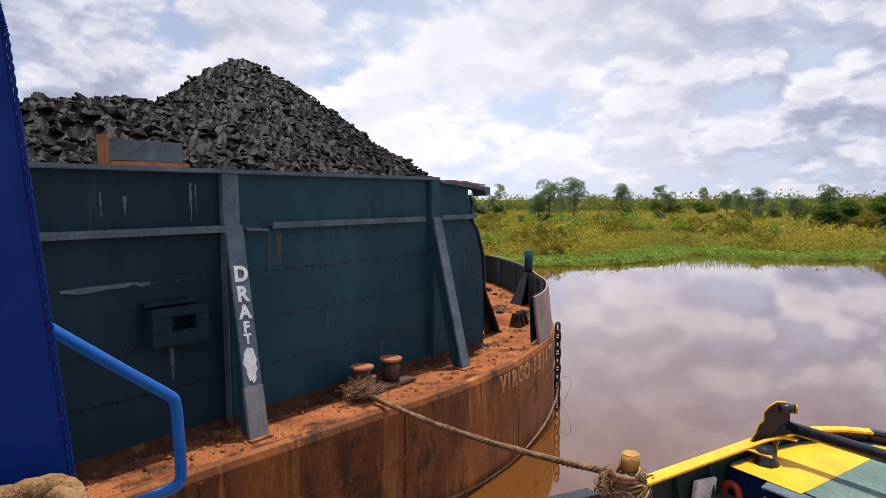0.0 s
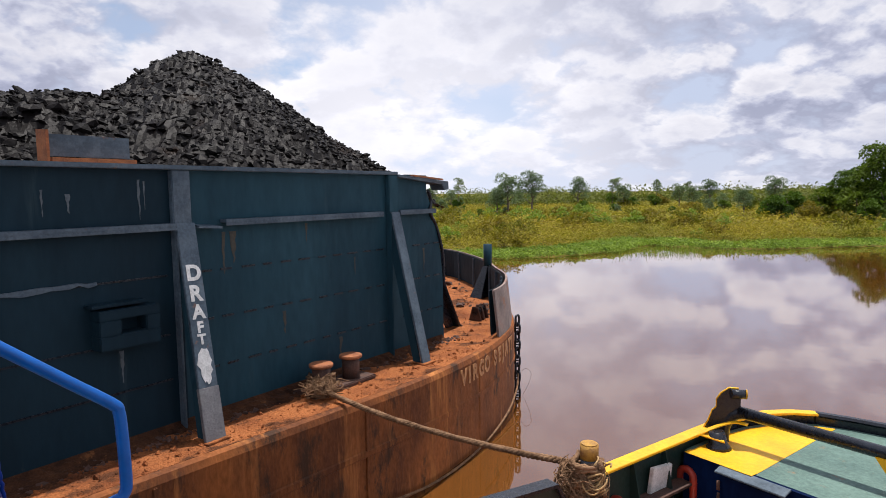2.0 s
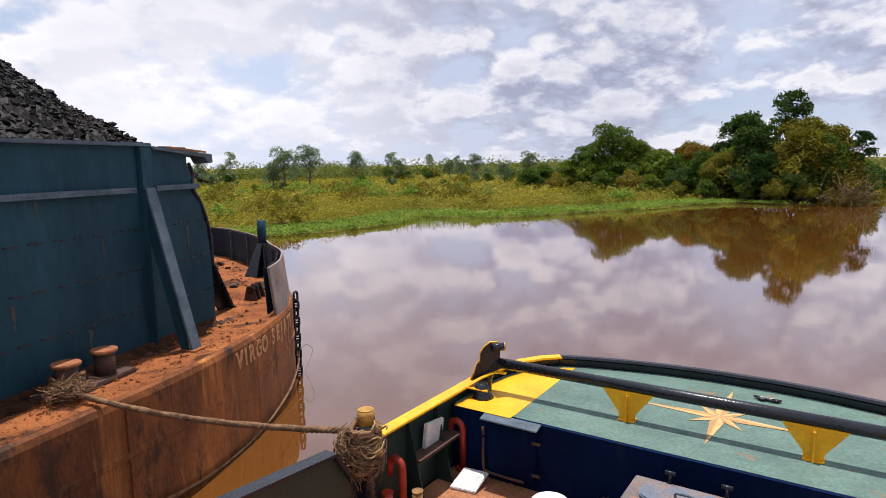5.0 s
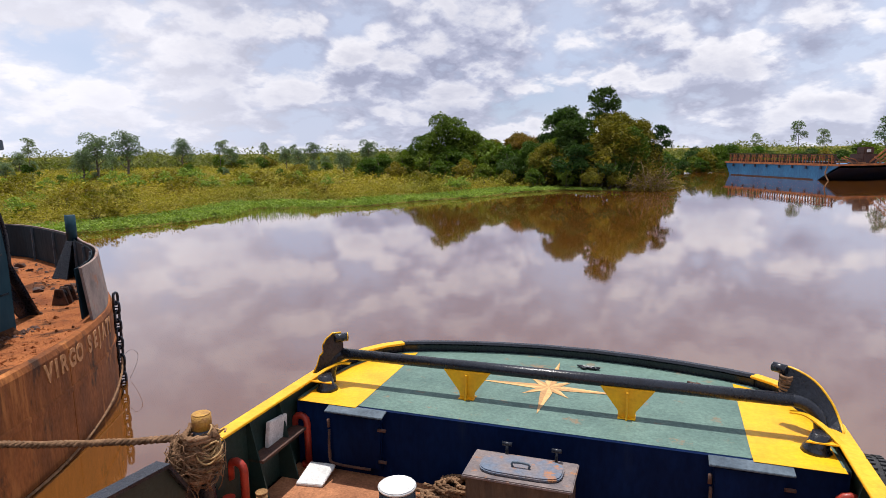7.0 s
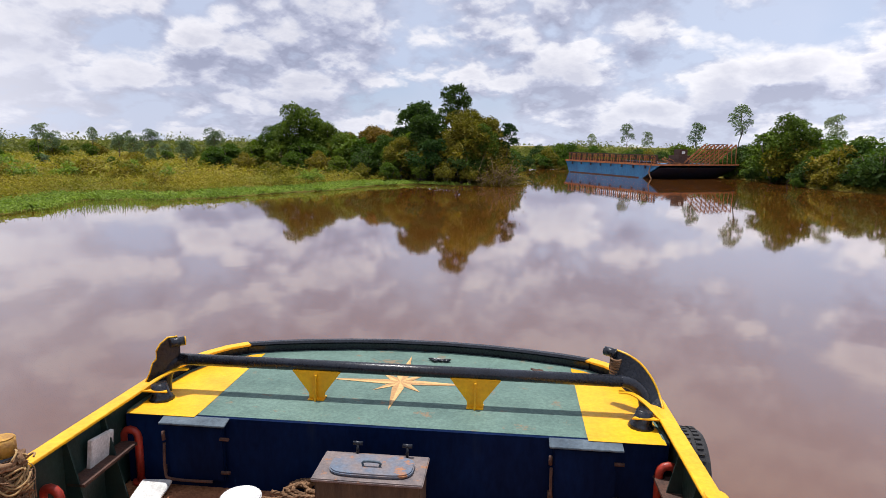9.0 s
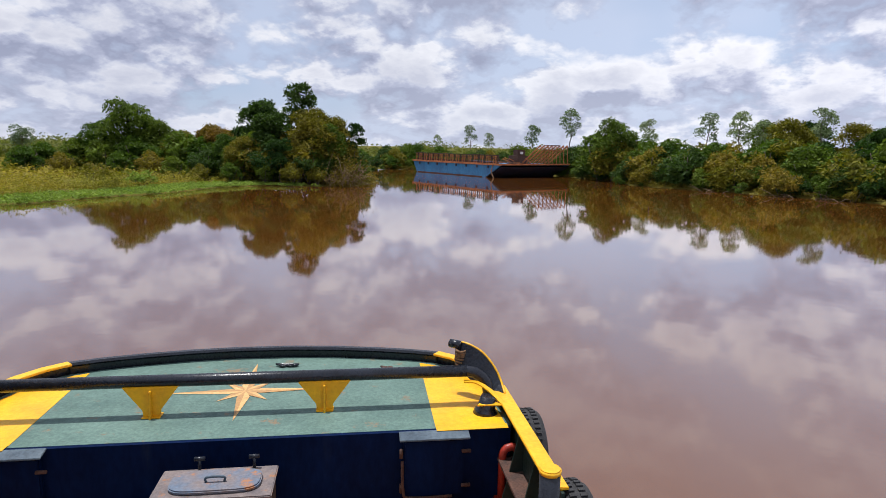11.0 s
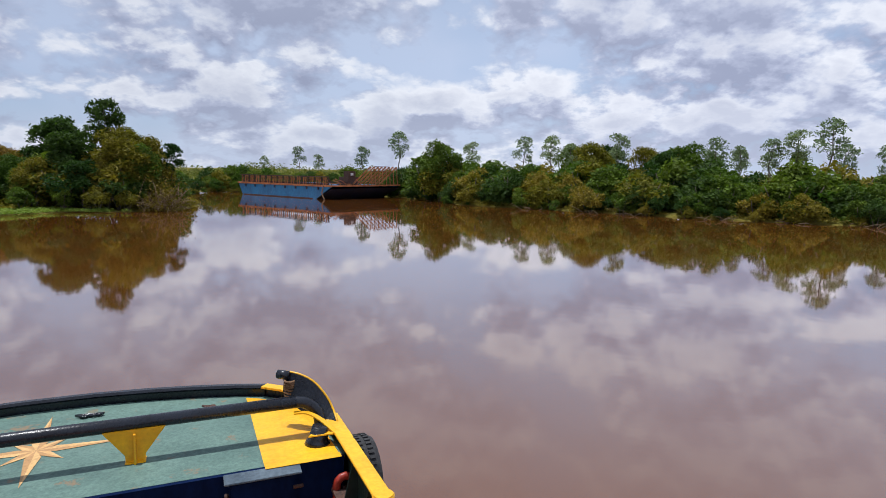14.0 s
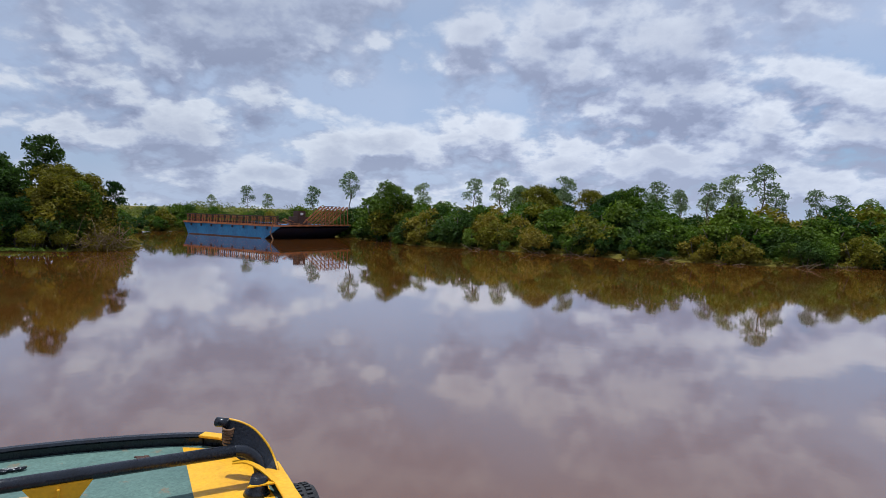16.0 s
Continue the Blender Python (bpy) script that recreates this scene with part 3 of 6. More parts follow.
def brace(s, top, foot_y, foot_s, width=0.24, lettered=False):
    bm = bmesh.new()
    box(bm, s - 0.13, s + 0.13, -0.1, -0.004, RAILZ, RIM - 0.012)
    box(bm, s - 0.13, s - 0.1, -0.14, -0.004, DECK, RAILZ)
    st = part("stiffener", bm, M_TEAL_L if lettered else M_TEAL, barge, bevel=0.012)
    bm = bmesh.new()
    up = Vector((0, -1, 0.4))
    beam(bm, (s + 0.02, -0.1, RAILZ + 0.02), (foot_s, foot_y, DECK), width, 0.045, up)
    br = part("brace", bm, M_TEAL_L, barge, "sloping steel brace with worn grey-blue paint", bevel=0.008)
    bm = bmesh.new()
    slab(bm, [(s - 0.08, -0.1, RAILZ - 0.05), (foot_s - 0.1, foot_y + 0.06, DECK), (foot_s - 0.1, foot_y + 0.22, DECK), (s - 0.08, -0.06, RAILZ - 0.7)], (0.02, 0, 0))
    part("brace_web", bm, M_TEAL, barge)
    bm = bmesh.new()
    box(bm, foot_s - 0.17, foot_s + 0.17, foot_y - 0.1, foot_y + 0.22, DECK, DECK + 0.025)
    part("foot_plate", bm, M_DECK, barge, bevel=0.006)
    return br


bm = bmesh.new()
beam(bm, Vector((0.02, -0.1, RAILZ + 0.02)).lerp(Vector((-0.12, -0.76, DECK)), 0.76), (-0.12, -0.765, DECK), 0.285, 0.062, Vector((0, -1, 0.4)))
part("brace_doubler", bm, mat("bare_grey_steel", (0.2, 0.2, 0.2), (0.12, 0.12, 0.13), 0.6, scale=4, fine=30, bump=0.3, spots=(0.28, 0.13, 0.07), spot_at=0.66, spot_scale=6), barge, "grey doubler plate at the brace foot", bevel=0.006)
brace_a = brace(0.0, RIM, -0.76, -0.12, 0.27, True)
brace_b = brace(4.28, RIM, -0.85, 4.22, 0.24)
brace(-5.2, RIM, -0.76, -5.3)
bm = bmesh.new()
beam(bm, (END - 0.02, 0.5, 4.0), (7.15, 0.52, DECK), 0.28, 0.08, (1, 0, 0.3))
slab(bm, [(5.92, 0.5, 3.9), (7.1, 0.52, DECK), (6.8, 0.52, DECK), (5.94, 0.5, 3.0)], (0, 0.03, 0))
part("front_brace", bm, M_BLACK, barge, "black sloping brace against the front wall", bevel=0.01)
bm = bmesh.new()
pts = [(5.45, -0.02, RIM - 0.3), (5.6, 0.02, RIM - 0.5), (5.5, -0.03, RIM - 0.75), (5.72, 0.0, RIM - 1.0), (5.85, -0.02, RIM - 1.35), (5.98, 0.0, RIM - 1.75), (6.0, 0.01, RIM - 2.3)]
tube(bm, smooth_path(pts, 4), 0.035, 7)
tube(bm, smooth_path([(5.62, 0.1, RIM - 0.45), (5.75, 0.16, RIM - 0.8), (5.98, 0.12, RIM - 1.2), (6.05, 0.08, RIM - 1.6)], 4), 0.03, 7)
part("buckled_edge", bm, M_BLACK, barge, "buckled torn corner edge of the cargo wall")

# weld beads in rows on the wall
for z, lo, hi in ((3.98, 0.3, 5.75), (3.31, 0.3, 5.75), (2.62, 0.35, 5.85)):
    s = lo
    k = 0
    while s < hi:
        ln = 0.15 + 0.1 * ((k * 37) % 11) / 11
        if not 4.05 < s + ln / 2 < 4.5:
            bm = bmesh.new()
            box(bm, s, s + ln, -0.014, 0.002, z - 0.017, z + 0.012)
            part("weld_bead", bm, M_BLACK, wall)
        s += ln + 0.14 + 0.06 * ((k * 53) % 7) / 7
        k += 1
for z, lo, hi in ((3.98, -3.1, -0.2), (3.2, -3.0, -0.2), (2.6, -3.0, -0.2)):
    bm = bmesh.new()
    box(bm, lo - 12, hi, -0.01, 0.002, z - 0.012, z + 0.012)
    part("plate_lap", bm, M_BLACK, wall)
M_RUN = mat("chalky_paint_run", (0.1, 0.125, 0.14), (0.035, 0.055, 0.07), 0.6, scale=8, fine=40, bump=0.1)
M_STAIN = mat("rust_stain", (0.06, 0.05, 0.03), (0.025, 0.03, 0.03), 0.7, scale=5, fine=30, bump=0.1)
rng = np.random.default_rng(14)
for s, z, w, ln, mt in ((-0.52, 5.22, 0.03, 0.5, M_RUN), (-0.45, 5.2, 0.02, 0.36, M_RUN), (-1.35, 5.05, 0.05, 0.22, M_RUN), (-1.62, 5.1, 0.03, 0.3, M_RUN), (0.82, 4.5, 0.12, 0.45, M_STAIN), (0.66, 4.5, 0.06, 0.6, M_STAIN), (2.2, 4.55, 0.05, 0.3, M_STAIN),
                        (-0.85, 3.12, 0.05, 0.4, M_RUN), (3.3, 3.9, 0.04, 0.3, M_STAIN), (1.7, 3.2, 0.07, 0.35, M_STAIN), (5.3, 3.9, 0.06, 0.5, M_STAIN), (-2.4, 3.95, 0.06, 0.5, M_RUN), (2.9, 2.55, 0.08, 0.4, M_STAIN)):
    left = [(s - w * (0.5 - 0.42 * k / 7) + 0.12 * w * rng.normal(), z - ln * k / 7) for k in range(8)]
    right = [(s + w * (0.5 - 0.42 * k / 7) + 0.12 * w * rng.normal(), z - ln * k / 7) for k in range(8)]
    bm = bmesh.new()
    slab(bm, [(x, -0.004, zz) for x, zz in left + right[::-1]], (0, 0.005, 0))
    part("paint_run", bm, mt, wall)
# torn lap and a recessed bracket on the older plate
rng = np.random.default_rng(5)
bm = bmesh.new()
tops = [(-2.1 + 0.1 * i, 4.02 - 0.02 * rng.random()) for i in range(11)]
lows = [(x, z - 0.025 - 0.05 * rng.random()) for x, z in tops]
slab(bm, [(x, -0.03, z) for x, z in tops + lows[::-1]], (0, 0.03, 0))
part("torn_lap", bm, M_TEAL_L, wall, "ragged torn edge of an old plate")
bm = bmesh.new()
for x0, x1, z0, z1 in ((-1.2, -0.46, 3.56, 3.68), (-1.2, -0.46, 3.2, 3.38), (-1.2, -0.94, 3.38, 3.56), (-0.64, -0.46, 3.38, 3.56)):
    box(bm, x0, x1, -0.24, 0.0, z0, z1)
box(bm, -1.26, -0.6, -0.2, 0.0, 3.71, 3.75)
part("slotted_bracket", bm, M_TEAL_OLD, barge, "slate blue slotted steel bracket on the wall", bevel=0.012)
bm = bmesh.new()
slab(bm, [(-1.55, -0.05, RIM + 0.05), (-1.55, -0.05, RIM + 0.4), (-1.55, 0.2, RIM + 0.42), (-1.55, 0.2, RIM + 0.05)], (0.03, 0, 0))
part("angle_cheek", bm, M_RUSTCAP, barge, "bright rust cheek of the angle plate")
bm = bmesh.new()
box(bm, -1.52, -0.55, 0.1, 0.14, RIM + 0.12, RIM + 0.37)
part("angle_plate", bm, M_TEAL_L, barge, "rust-edged angle plate standing on the rim")
bm = bmesh.new()
box(bm, -1.5, -0.55, -0.06, 0.16, RIM + 0.05, RIM + 0.1)
part("angle_foot", bm, M_RUSTCAP, barge, "bright rust foot of the angle plate")


# painted letters down the brace
def on_brace(k, shift=0.0):
    """A pose on the outer face of brace A, k of the way from knee to foot; text reads upright."""
    p, q = Vector((0.02, -0.1, RAILZ + 0.02)), Vector((-0.12, -0.76, DECK))
    d = (q - p).normalized()
    side = d.cross(Vector((0, -1, 0.4))).normalized()
    nrm = side.cross(d)
    if nrm.y > 0:
        nrm, side = -nrm, -side
    c = p.lerp(q, k) + nrm * 0.027
    yv = -d
    xv = yv.cross(nrm)
    m = Matrix((xv, yv, nrm)).transposed().to_4x4()
    m.translation = c + xv * shift
    return m


for ch, k, sh in (("D", 0.24, 0.01), ("R", 0.335, 0.0), ("A", 0.42, 0.005), ("F", 0.49, 0.0), ("T", 0.545, 0.0)):
    text_part("painted_letter", ch, {"F": 0.2, "T": 0.18, "A": 0.25}.get(ch, 0.28), on_brace(k, sh), M_WHITE, brace_a, 0.002, "hand-painted white letter")
bm = bmesh.new()
rng = np.random.default_rng(8)
out = [(0.115 * math.cos(a) * (1 + 0.1 * rng.normal()) * (1 if math.sin(a) > 0 else 0.75), 0.22 * math.sin(a) * (1 + 0.06 * rng.normal())) for a in np.linspace(0, 2 * math.pi, 22)[:-1]]
prism(bm, out, -0.002, 0.002)
ob = part("paint_blot", bm, M_WHITE, brace_a, "white paint blot")
ob.matrix_basis = on_brace(0.665)


# ship's name welded to the bow
def edge_point(s_want):
    acc = 0.0
    for a, b in zip(EDGE, EDGE[1:]):
        if a[0] <= s_want <= b[0]:
            t = (s_want - a[0]) / (b[0] - a[0])
            d = Vector((b[0] - a[0], b[1] - a[1], 0)).normalized()
            return Vector((s_want, a[1] + t * (b[1] - a[1]), 0)), d
    return Vector((s_want, 0, 0)), Vector((1, 0, 0))


s = 4.6
for ch in "VIRGO SEJATI":
    w = {"I": 0.13, " ": 0.16, "J": 0.22}.get(ch, 0.265)
    p, d = edge_point(s + w / 2 * d.x if ch != "V" else s + w / 2)
    if ch != " ":
        nrm = Vector((d.y, -d.x, 0))
        m = Matrix((d, Vector((0, 0, 1)), nrm)).transposed().to_4x4()
        m.translation = p + nrm * 0.006 + Vector((0, 0, 1.56))
        text_part("name_letter", ch, 0.42, m @ Matrix.Diagonal((0.85, 1, 1, 1)), M_LETTER, hull, 0.008, "raised tan letter of the ship's name")
    s += w * d.x + 0.03

# bow bulwark
BUL = [p for p in EDGE if p[0] > 6.4 or p[1] > 2]
BUL = [p for p in BUL if p[1] < 15.5 and not (p[1] > 8 and p[0] < 8)]
bm = bmesh.new()
prof = [(-0.06, DECK - 0.02), (-0.17, DECK + 1.0), (-0.22, DECK + 1.0), (-0.11, DECK - 0.02)]
strip(bm, BUL, prof, True)
part("bow_bulwark", bm, mat("rusty_grey_plate", (0.27, 0.2, 0.17), (0.13, 0.1, 0.09), 0.8, scale=2.5, fine=25, bump=0.4, spots=(0.25, 0.1, 0.05), spot_at=0.55, spot_scale=2), barge, "bow bulwark of rusty grey plate")
bm = bmesh.new()
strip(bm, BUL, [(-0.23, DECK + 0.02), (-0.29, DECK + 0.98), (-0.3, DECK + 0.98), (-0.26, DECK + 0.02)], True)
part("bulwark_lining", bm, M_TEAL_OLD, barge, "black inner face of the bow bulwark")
for i in range(3, len(BUL) - 2, 3):
    (x, y), (x2, y2) = BUL[i], BUL[i + 1]
    d = Vector((x2 - x, y2 - y, 0)).normalized()
    o = Vector((d.y, -d.x, 0))
    bm = bmesh.new()
    p = Vector((x, y, 0)) - o * 0.3
    slab(bm, [p + Vector((0, 0, DECK)), p - o * 0.05 + Vector((0, 0, DECK)), p - o * 0.05 + Vector((0, 0, DECK + 0.95)), p + Vector((0, 0, DECK + 0.95))], d * 0.03)
    part("bulwark_stay", bm, M_TEAL_L, barge)


def bollards(x, y):
    th = thing("twin_bollard", BARGE, "pair of rusty mooring bollards on a welded base plate", "bollard")
    bm = bmesh.new()
    box(bm, x - 0.35, x + 1.02, y - 0.24, y + 0.26, DECK, DECK + 0.07)
    part("base_plate", bm, M_DKRUST, th, bevel=0.015)
    for dx in (0.0, 0.66):
        bm = bmesh.new()
        tube(bm, [(x + dx, y, DECK + 0.07), (x + dx, y, DECK + 0.42)], 0.145, 20)
        po = part("post", bm, M_DKRUST, th)
        bm = bmesh.new()
        tube(bm, [(x + dx, y, DECK + 0.4), (x + dx, y, DECK + 0.43), (x + dx, y, DECK + 0.45)], 0.19, 24)
        part("cap", bm, M_RUSTCAP, po, "bright rusty cap", bevel=0.008)
    return th


bollards(2.02, -0.44)

# bow post on its pedestal, roller chocks, rubble
th = thing("bow_post", BARGE, "dark blue tubular post on a black tapered pedestal", "bollard")
bm = bmesh.new()
lo = [(10.5, 1.9), (11.05, 1.95), (11.3, 2.45), (10.65, 2.4)]
hi = [(10.78, 1.84), (11.02, 1.86), (11.1, 2.06), (10.85, 2.06)]
v0, v1 = [bm.verts.new((x, y, DECK)) for x, y in lo], [bm.verts.new((x, y, DECK + 0.94)) for x, y in hi]
bm.faces.new(v0[::-1]), bm.faces.new(v1)
for i in range(4):
    bm.faces.new((v0[i], v0[(i + 1) % 4], v1[(i + 1) % 4], v1[i]))
part("pedestal", bm, M_BLACK, th, bevel=0.015)
bm = bmesh.new()
tube(bm, [(10.95, 1.95, DECK + 0.94), (10.95, 1.95, DECK + 1.58)], 0.125, 18)
part("post", bm, M_TEAL, th)
for x, y in ((7.95, 0.42), (8.25, 0.5)):
    ch = thing("roller_chock", BARGE, "dark rusty roller chock on the bow deck", "fairlead", "bow chocks")
    bm = bmesh.new()
    for dx in (-0.08, 0.08):
        slab(bm, [(x + dx - 0.02, y - 0.18, DECK), (x + dx - 0.02, y + 0.18, DECK), (x + dx - 0.02, y + 0.08, DECK + 0.34), (x + dx - 0.02, y - 0.08, DECK + 0.34)], (0.04, 0, 0))
    part("cheek", bm, M_DKRUST, ch, bevel=0.008)
    bm = bmesh.new()
    tube(bm, [(x - 0.1, y, DECK + 0.22), (x + 0.1, y, DECK + 0.22)], 0.09, 14)
    part("roller", bm, M_BLACK, ch)


# ---- coal ----
def coal_height(S, Y):
    peak = 8.2 - 0.63 * np.hypot(np.hypot((S - 3.55) * 0.97, Y - 5.0), 0.25)
    left = 7.36 - 0.62 * np.hypot(np.maximum(2.3 - S, 0) * 0.37, Y - 5.0)
    left = np.where(S > 2.3, left - 0.7 * (S - 2.3), left)
    left2 = 7.45 - 0.6 * np.hypot(np.maximum(np.abs(S + 13) - 5, 0), Y - 5.8)
    h = np.maximum(np.maximum(peak, left), left2)
    return np.maximum(h, 4.7)


def chips(rng, P, size):
    """Small eight-sided crumbs, one for each point."""
    o = np.array([(1, 0, 0), (-1, 0, 0), (0, 1, 0), (0, -1, 0), (0, 0, 1), (0, 0, -1)], float)
    F = np.array([(0, 2, 4), (2, 1, 4), (1, 3, 4), (3, 0, 4), (2, 0, 5), (1, 2, 5), (3, 1, 5), (0, 3, 5)])
    n = len(P)
    q, _ = np.linalg.qr(rng.normal(size=(n, 3, 3)))
    V = np.einsum("nij,nkj->nki", q, o[None] * rng.uniform(0.45, 1.3, (n, 6, 1))) * size[:, None, None] + P[:, None]
    return V.reshape(-1, 3), (F[None] + 6 * np.arange(n)[:, None, None]).reshape(-1, 3)


def rocks(rng, P, size):
    """Distorted icosahedra, one for each point."""
    g = (1 + 5 ** 0.5) / 2
    ico = np.array([(-1, g, 0), (1, g, 0), (-1, -g, 0), (1, -g, 0), (0, -1, g), (0, 1, g), (0, -1, -g), (0, 1, -g), (g, 0, -1), (g, 0, 1), (-g, 0, -1), (-g, 0, 1)]) / 1.9
    F = np.array([(0, 11, 5), (0, 5, 1), (0, 1, 7), (0, 7, 10), (0, 10, 11), (1, 5, 9), (5, 11, 4), (11, 10, 2), (10, 7, 6), (7, 1, 8), (3, 9, 4), (3, 4, 2), (3, 2, 6), (3, 6, 8), (3, 8, 9), (4, 9, 5), (2, 4, 11), (6, 2, 10), (8, 6, 7), (9, 8, 1)])
    n = len(P)
    # slabs lie more or less flat, short axis upwards
    up = rng.normal(size=(n, 3)) * 0.42 + np.array([0.0, -0.35, 1.0])
    up /= np.linalg.norm(up, axis=1)[:, None]
    a = np.cross(up, rng.normal(size=(n, 3)))
    a /= np.linalg.norm(a, axis=1)[:, None]
    q = np.stack([a, np.cross(up, a), up], -1)
    stretch = np.stack([rng.uniform(0.9, 1.6, n), rng.uniform(0.65, 1.1, n), rng.uniform(0.25, 0.7, n)], -1)[:, None]
    V = ico[None] * rng.uniform(0.72, 1.2, (n, 12, 1)) * stretch
    V = np.einsum("nij,nkj->nki", q, V) * size[:, None, None] + P[:, None]
    return V.reshape(-1, 3), (F[None] + 12 * np.arange(n)[:, None, None]).reshape(-1, 3)


def tri_mesh(name, V, F, material, parent=None):
    me = bpy.data.meshes.new(name)
    me.vertices.add(len(V))
    me.vertices.foreach_set("co", V.astype(np.float32).ravel())
    me.loops.add(3 * len(F))
    me.loops.foreach_set("vertex_index", F.astype(np.int32).ravel())
    me.polygons.add(len(F))
    me.polygons.foreach_set("loop_start", np.arange(0, 3 * len(F), 3, dtype=np.int32))
    me.update(calc_edges=True)
    me.polygons.foreach_set("use_smooth", np.zeros(len(F), dtype=bool))
    me.materials.append(material)
    ob = new(name, me)
    if parent is not None:
        ob.parent = parent
    return ob


def make_coal():
    rng = np.random.default_rng(11)
    xs, ys = np.arange(-15.8, 6.25, 0.1), np.arange(0.07, 12.4, 0.1)
    X, Y = np.meshgrid(xs, ys, indexing="ij")
    Z = coal_height(X, Y)
    for f, a in ((0.9, 0.16), (2.1, 0.09), (4.7, 0.05)):
        ph = rng.uniform(0, 6, 4)
        Z = Z + a * np.sin(f * X + ph[0] + 1.5 * np.sin(f * 0.7 * Y + ph[1])) * np.cos(f * 1.1 * Y + ph[2] + np.sin(f * X * 0.6))
    Z += rng.normal(size=Z.shape) * 0.028
    Z = np.minimum(Z, np.where(Y < 0.5, RIM - 0.08 + (Y - 0.07) * 0.9, 99))
    Z = np.where(X > 5.9, np.minimum(Z, 5.15), Z)
    nx, ny = X.shape
    V = np.stack([X, Y, Z], -1).reshape(-1, 3)
    i, j = np.meshgrid(np.arange(nx - 1), np.arange(ny - 1), indexing="ij")
    k = (i * ny + j).ravel()
    F = np.concatenate([np.stack([k, k + ny, k + ny + 1], -1), np.stack([k, k + ny + 1, k + 1], -1)])
    heap = tri_mesh("coal_heap", V, F, M_COAL)
    heap.matrix_world = BARGE
    tagged(heap, "black coal heaped high above the barge's cargo walls", "coal", kind="stuff")
    n = 74000
    px, py = rng.uniform(-3.6, 6.1, n), 0.2 + 5.6 * rng.random(n)
    size = 0.013 + 0.0115 * rng.pareto(2.1, n)
    size = np.minimum(size, np.where(px < 1.6, 0.16, 0.085))
    size = np.where((px > 3) & (rng.random(n) < 0.6), np.minimum(size, 0.07), size)
    ii, jj = np.clip(((px + 15.8) / 0.1).astype(int), 0, nx - 1), np.clip(((py - 0.07) / 0.1).astype(int), 0, ny - 1)
    pz = Z[ii, jj] + size * 0.12
    ok = (pz + size < np.where(py < 0.4, RIM + 0.15, 99)) & (py - size * 1.7 > 0.07)
    P, size = np.stack([px, py, pz], -1)[ok], size[ok]
    big = size > 0.038
    V, F = rocks(rng, P[big], size[big])
    V2, F2 = chips(rng, P[~big], size[~big])
    V, F = np.concatenate([V, V2]), np.concatenate([F, F2 + len(V)])
    lumps = tri_mesh("coal_lumps", V, F, M_COAL)
    lumps.matrix_world = BARGE
    tagged(lumps, "loose black coal lumps of many sizes on the heap", "coal", kind="stuff")
    # rubble along the side deck and on the bow
    m = 1500
    s = rng.uniform(-3, 14, m)
    y = np.where(s < 6.3, -0.06 - 0.3 * rng.random(m) ** 2, 0)
    y = np.where(s >= 6.3, rng.uniform(0.3, 6.0, m), y)
    lim = np.array([edge_point(v)[0].y for v in s])
    ok = y > lim + 0.4
    sz = 0.012 + 0.018 * rng.pareto(2.2, m)
    sz = np.minimum(sz, np.where(s > 6.3, 0.16, 0.05))
    P = np.stack([s, y, np.full(m, DECK) + sz * 0.25], -1)[ok]
    V, F = rocks(rng, P, sz[ok])
    rub = tri_mesh("deck_rubble", V, F, M_DKRUST)
    rub.matrix_world = BARGE
    tagged(rub, "spilt coal crumbs and dirt on the rusty deck", "rubble", kind="stuff")
    m = 2600
    s = rng.uniform(-4.5, 12, m)
    lim = np.array([edge_point(v)[0].y for v in s])
    y = lim + 0.13 + (np.where(s < 6.3, -0.05, 5.0) - lim - 0.15) * rng.random(m)
    sz = np.minimum(0.008 + 0.008 * rng.pareto(1.8, m), 0.05)
    V, F = chips(rng, np.stack([s, y, np.full(m, DECK) + sz * 0.1], -1), sz)
    fl = tri_mesh("rust_flakes", V, F, M_DECK)
    fl.matrix_world = BARGE
    tagged(fl, "loose rust flakes and clods on the side deck", "rust flakes", kind="stuff")


make_coal()


def dirt_bank():
    """Coal dust and dirt washed up along the foot of the cargo wall."""
    rng = np.random.default_rng(31)
    xs = np.arange(-4.5, 5.9, 0.06)
    ph = rng.uniform(0, 6, 4)
    wide = 0.27 + 0.09 * np.sin(1.9 * xs + ph[0]) + 0.06 * np.sin(5.3 * xs + ph[1]) + 0.03 * rng.normal(size=len(xs))
    cols = 7
    V = []
    for x, w in zip(xs, wide):
        for k in range(cols):
            u = k / (cols - 1)
            V.append((x, -0.002 - w * u, DECK - 0.004 + (0.1 * (1 - u) ** 1.6 + 0.012) * (1 if k < cols - 1 else 0) + 0.008 * rng.normal() * (0 < k < cols - 1)))
    F = []
    for i in range(len(xs) - 1):
        for k in range(cols - 1):
            a = i * cols + k
            F += [(a, a + 1, a + cols + 1), (a, a + cols + 1, a + cols)]
    ob = tri_mesh("dirt_bank", np.array(V), np.array(F), M_DIRT)
    ob.matrix_world = BARGE
    tagged(ob, "dark coal dust and dirt banked along the cargo wall", "dirt", kind="stuff")


dirt_bank()


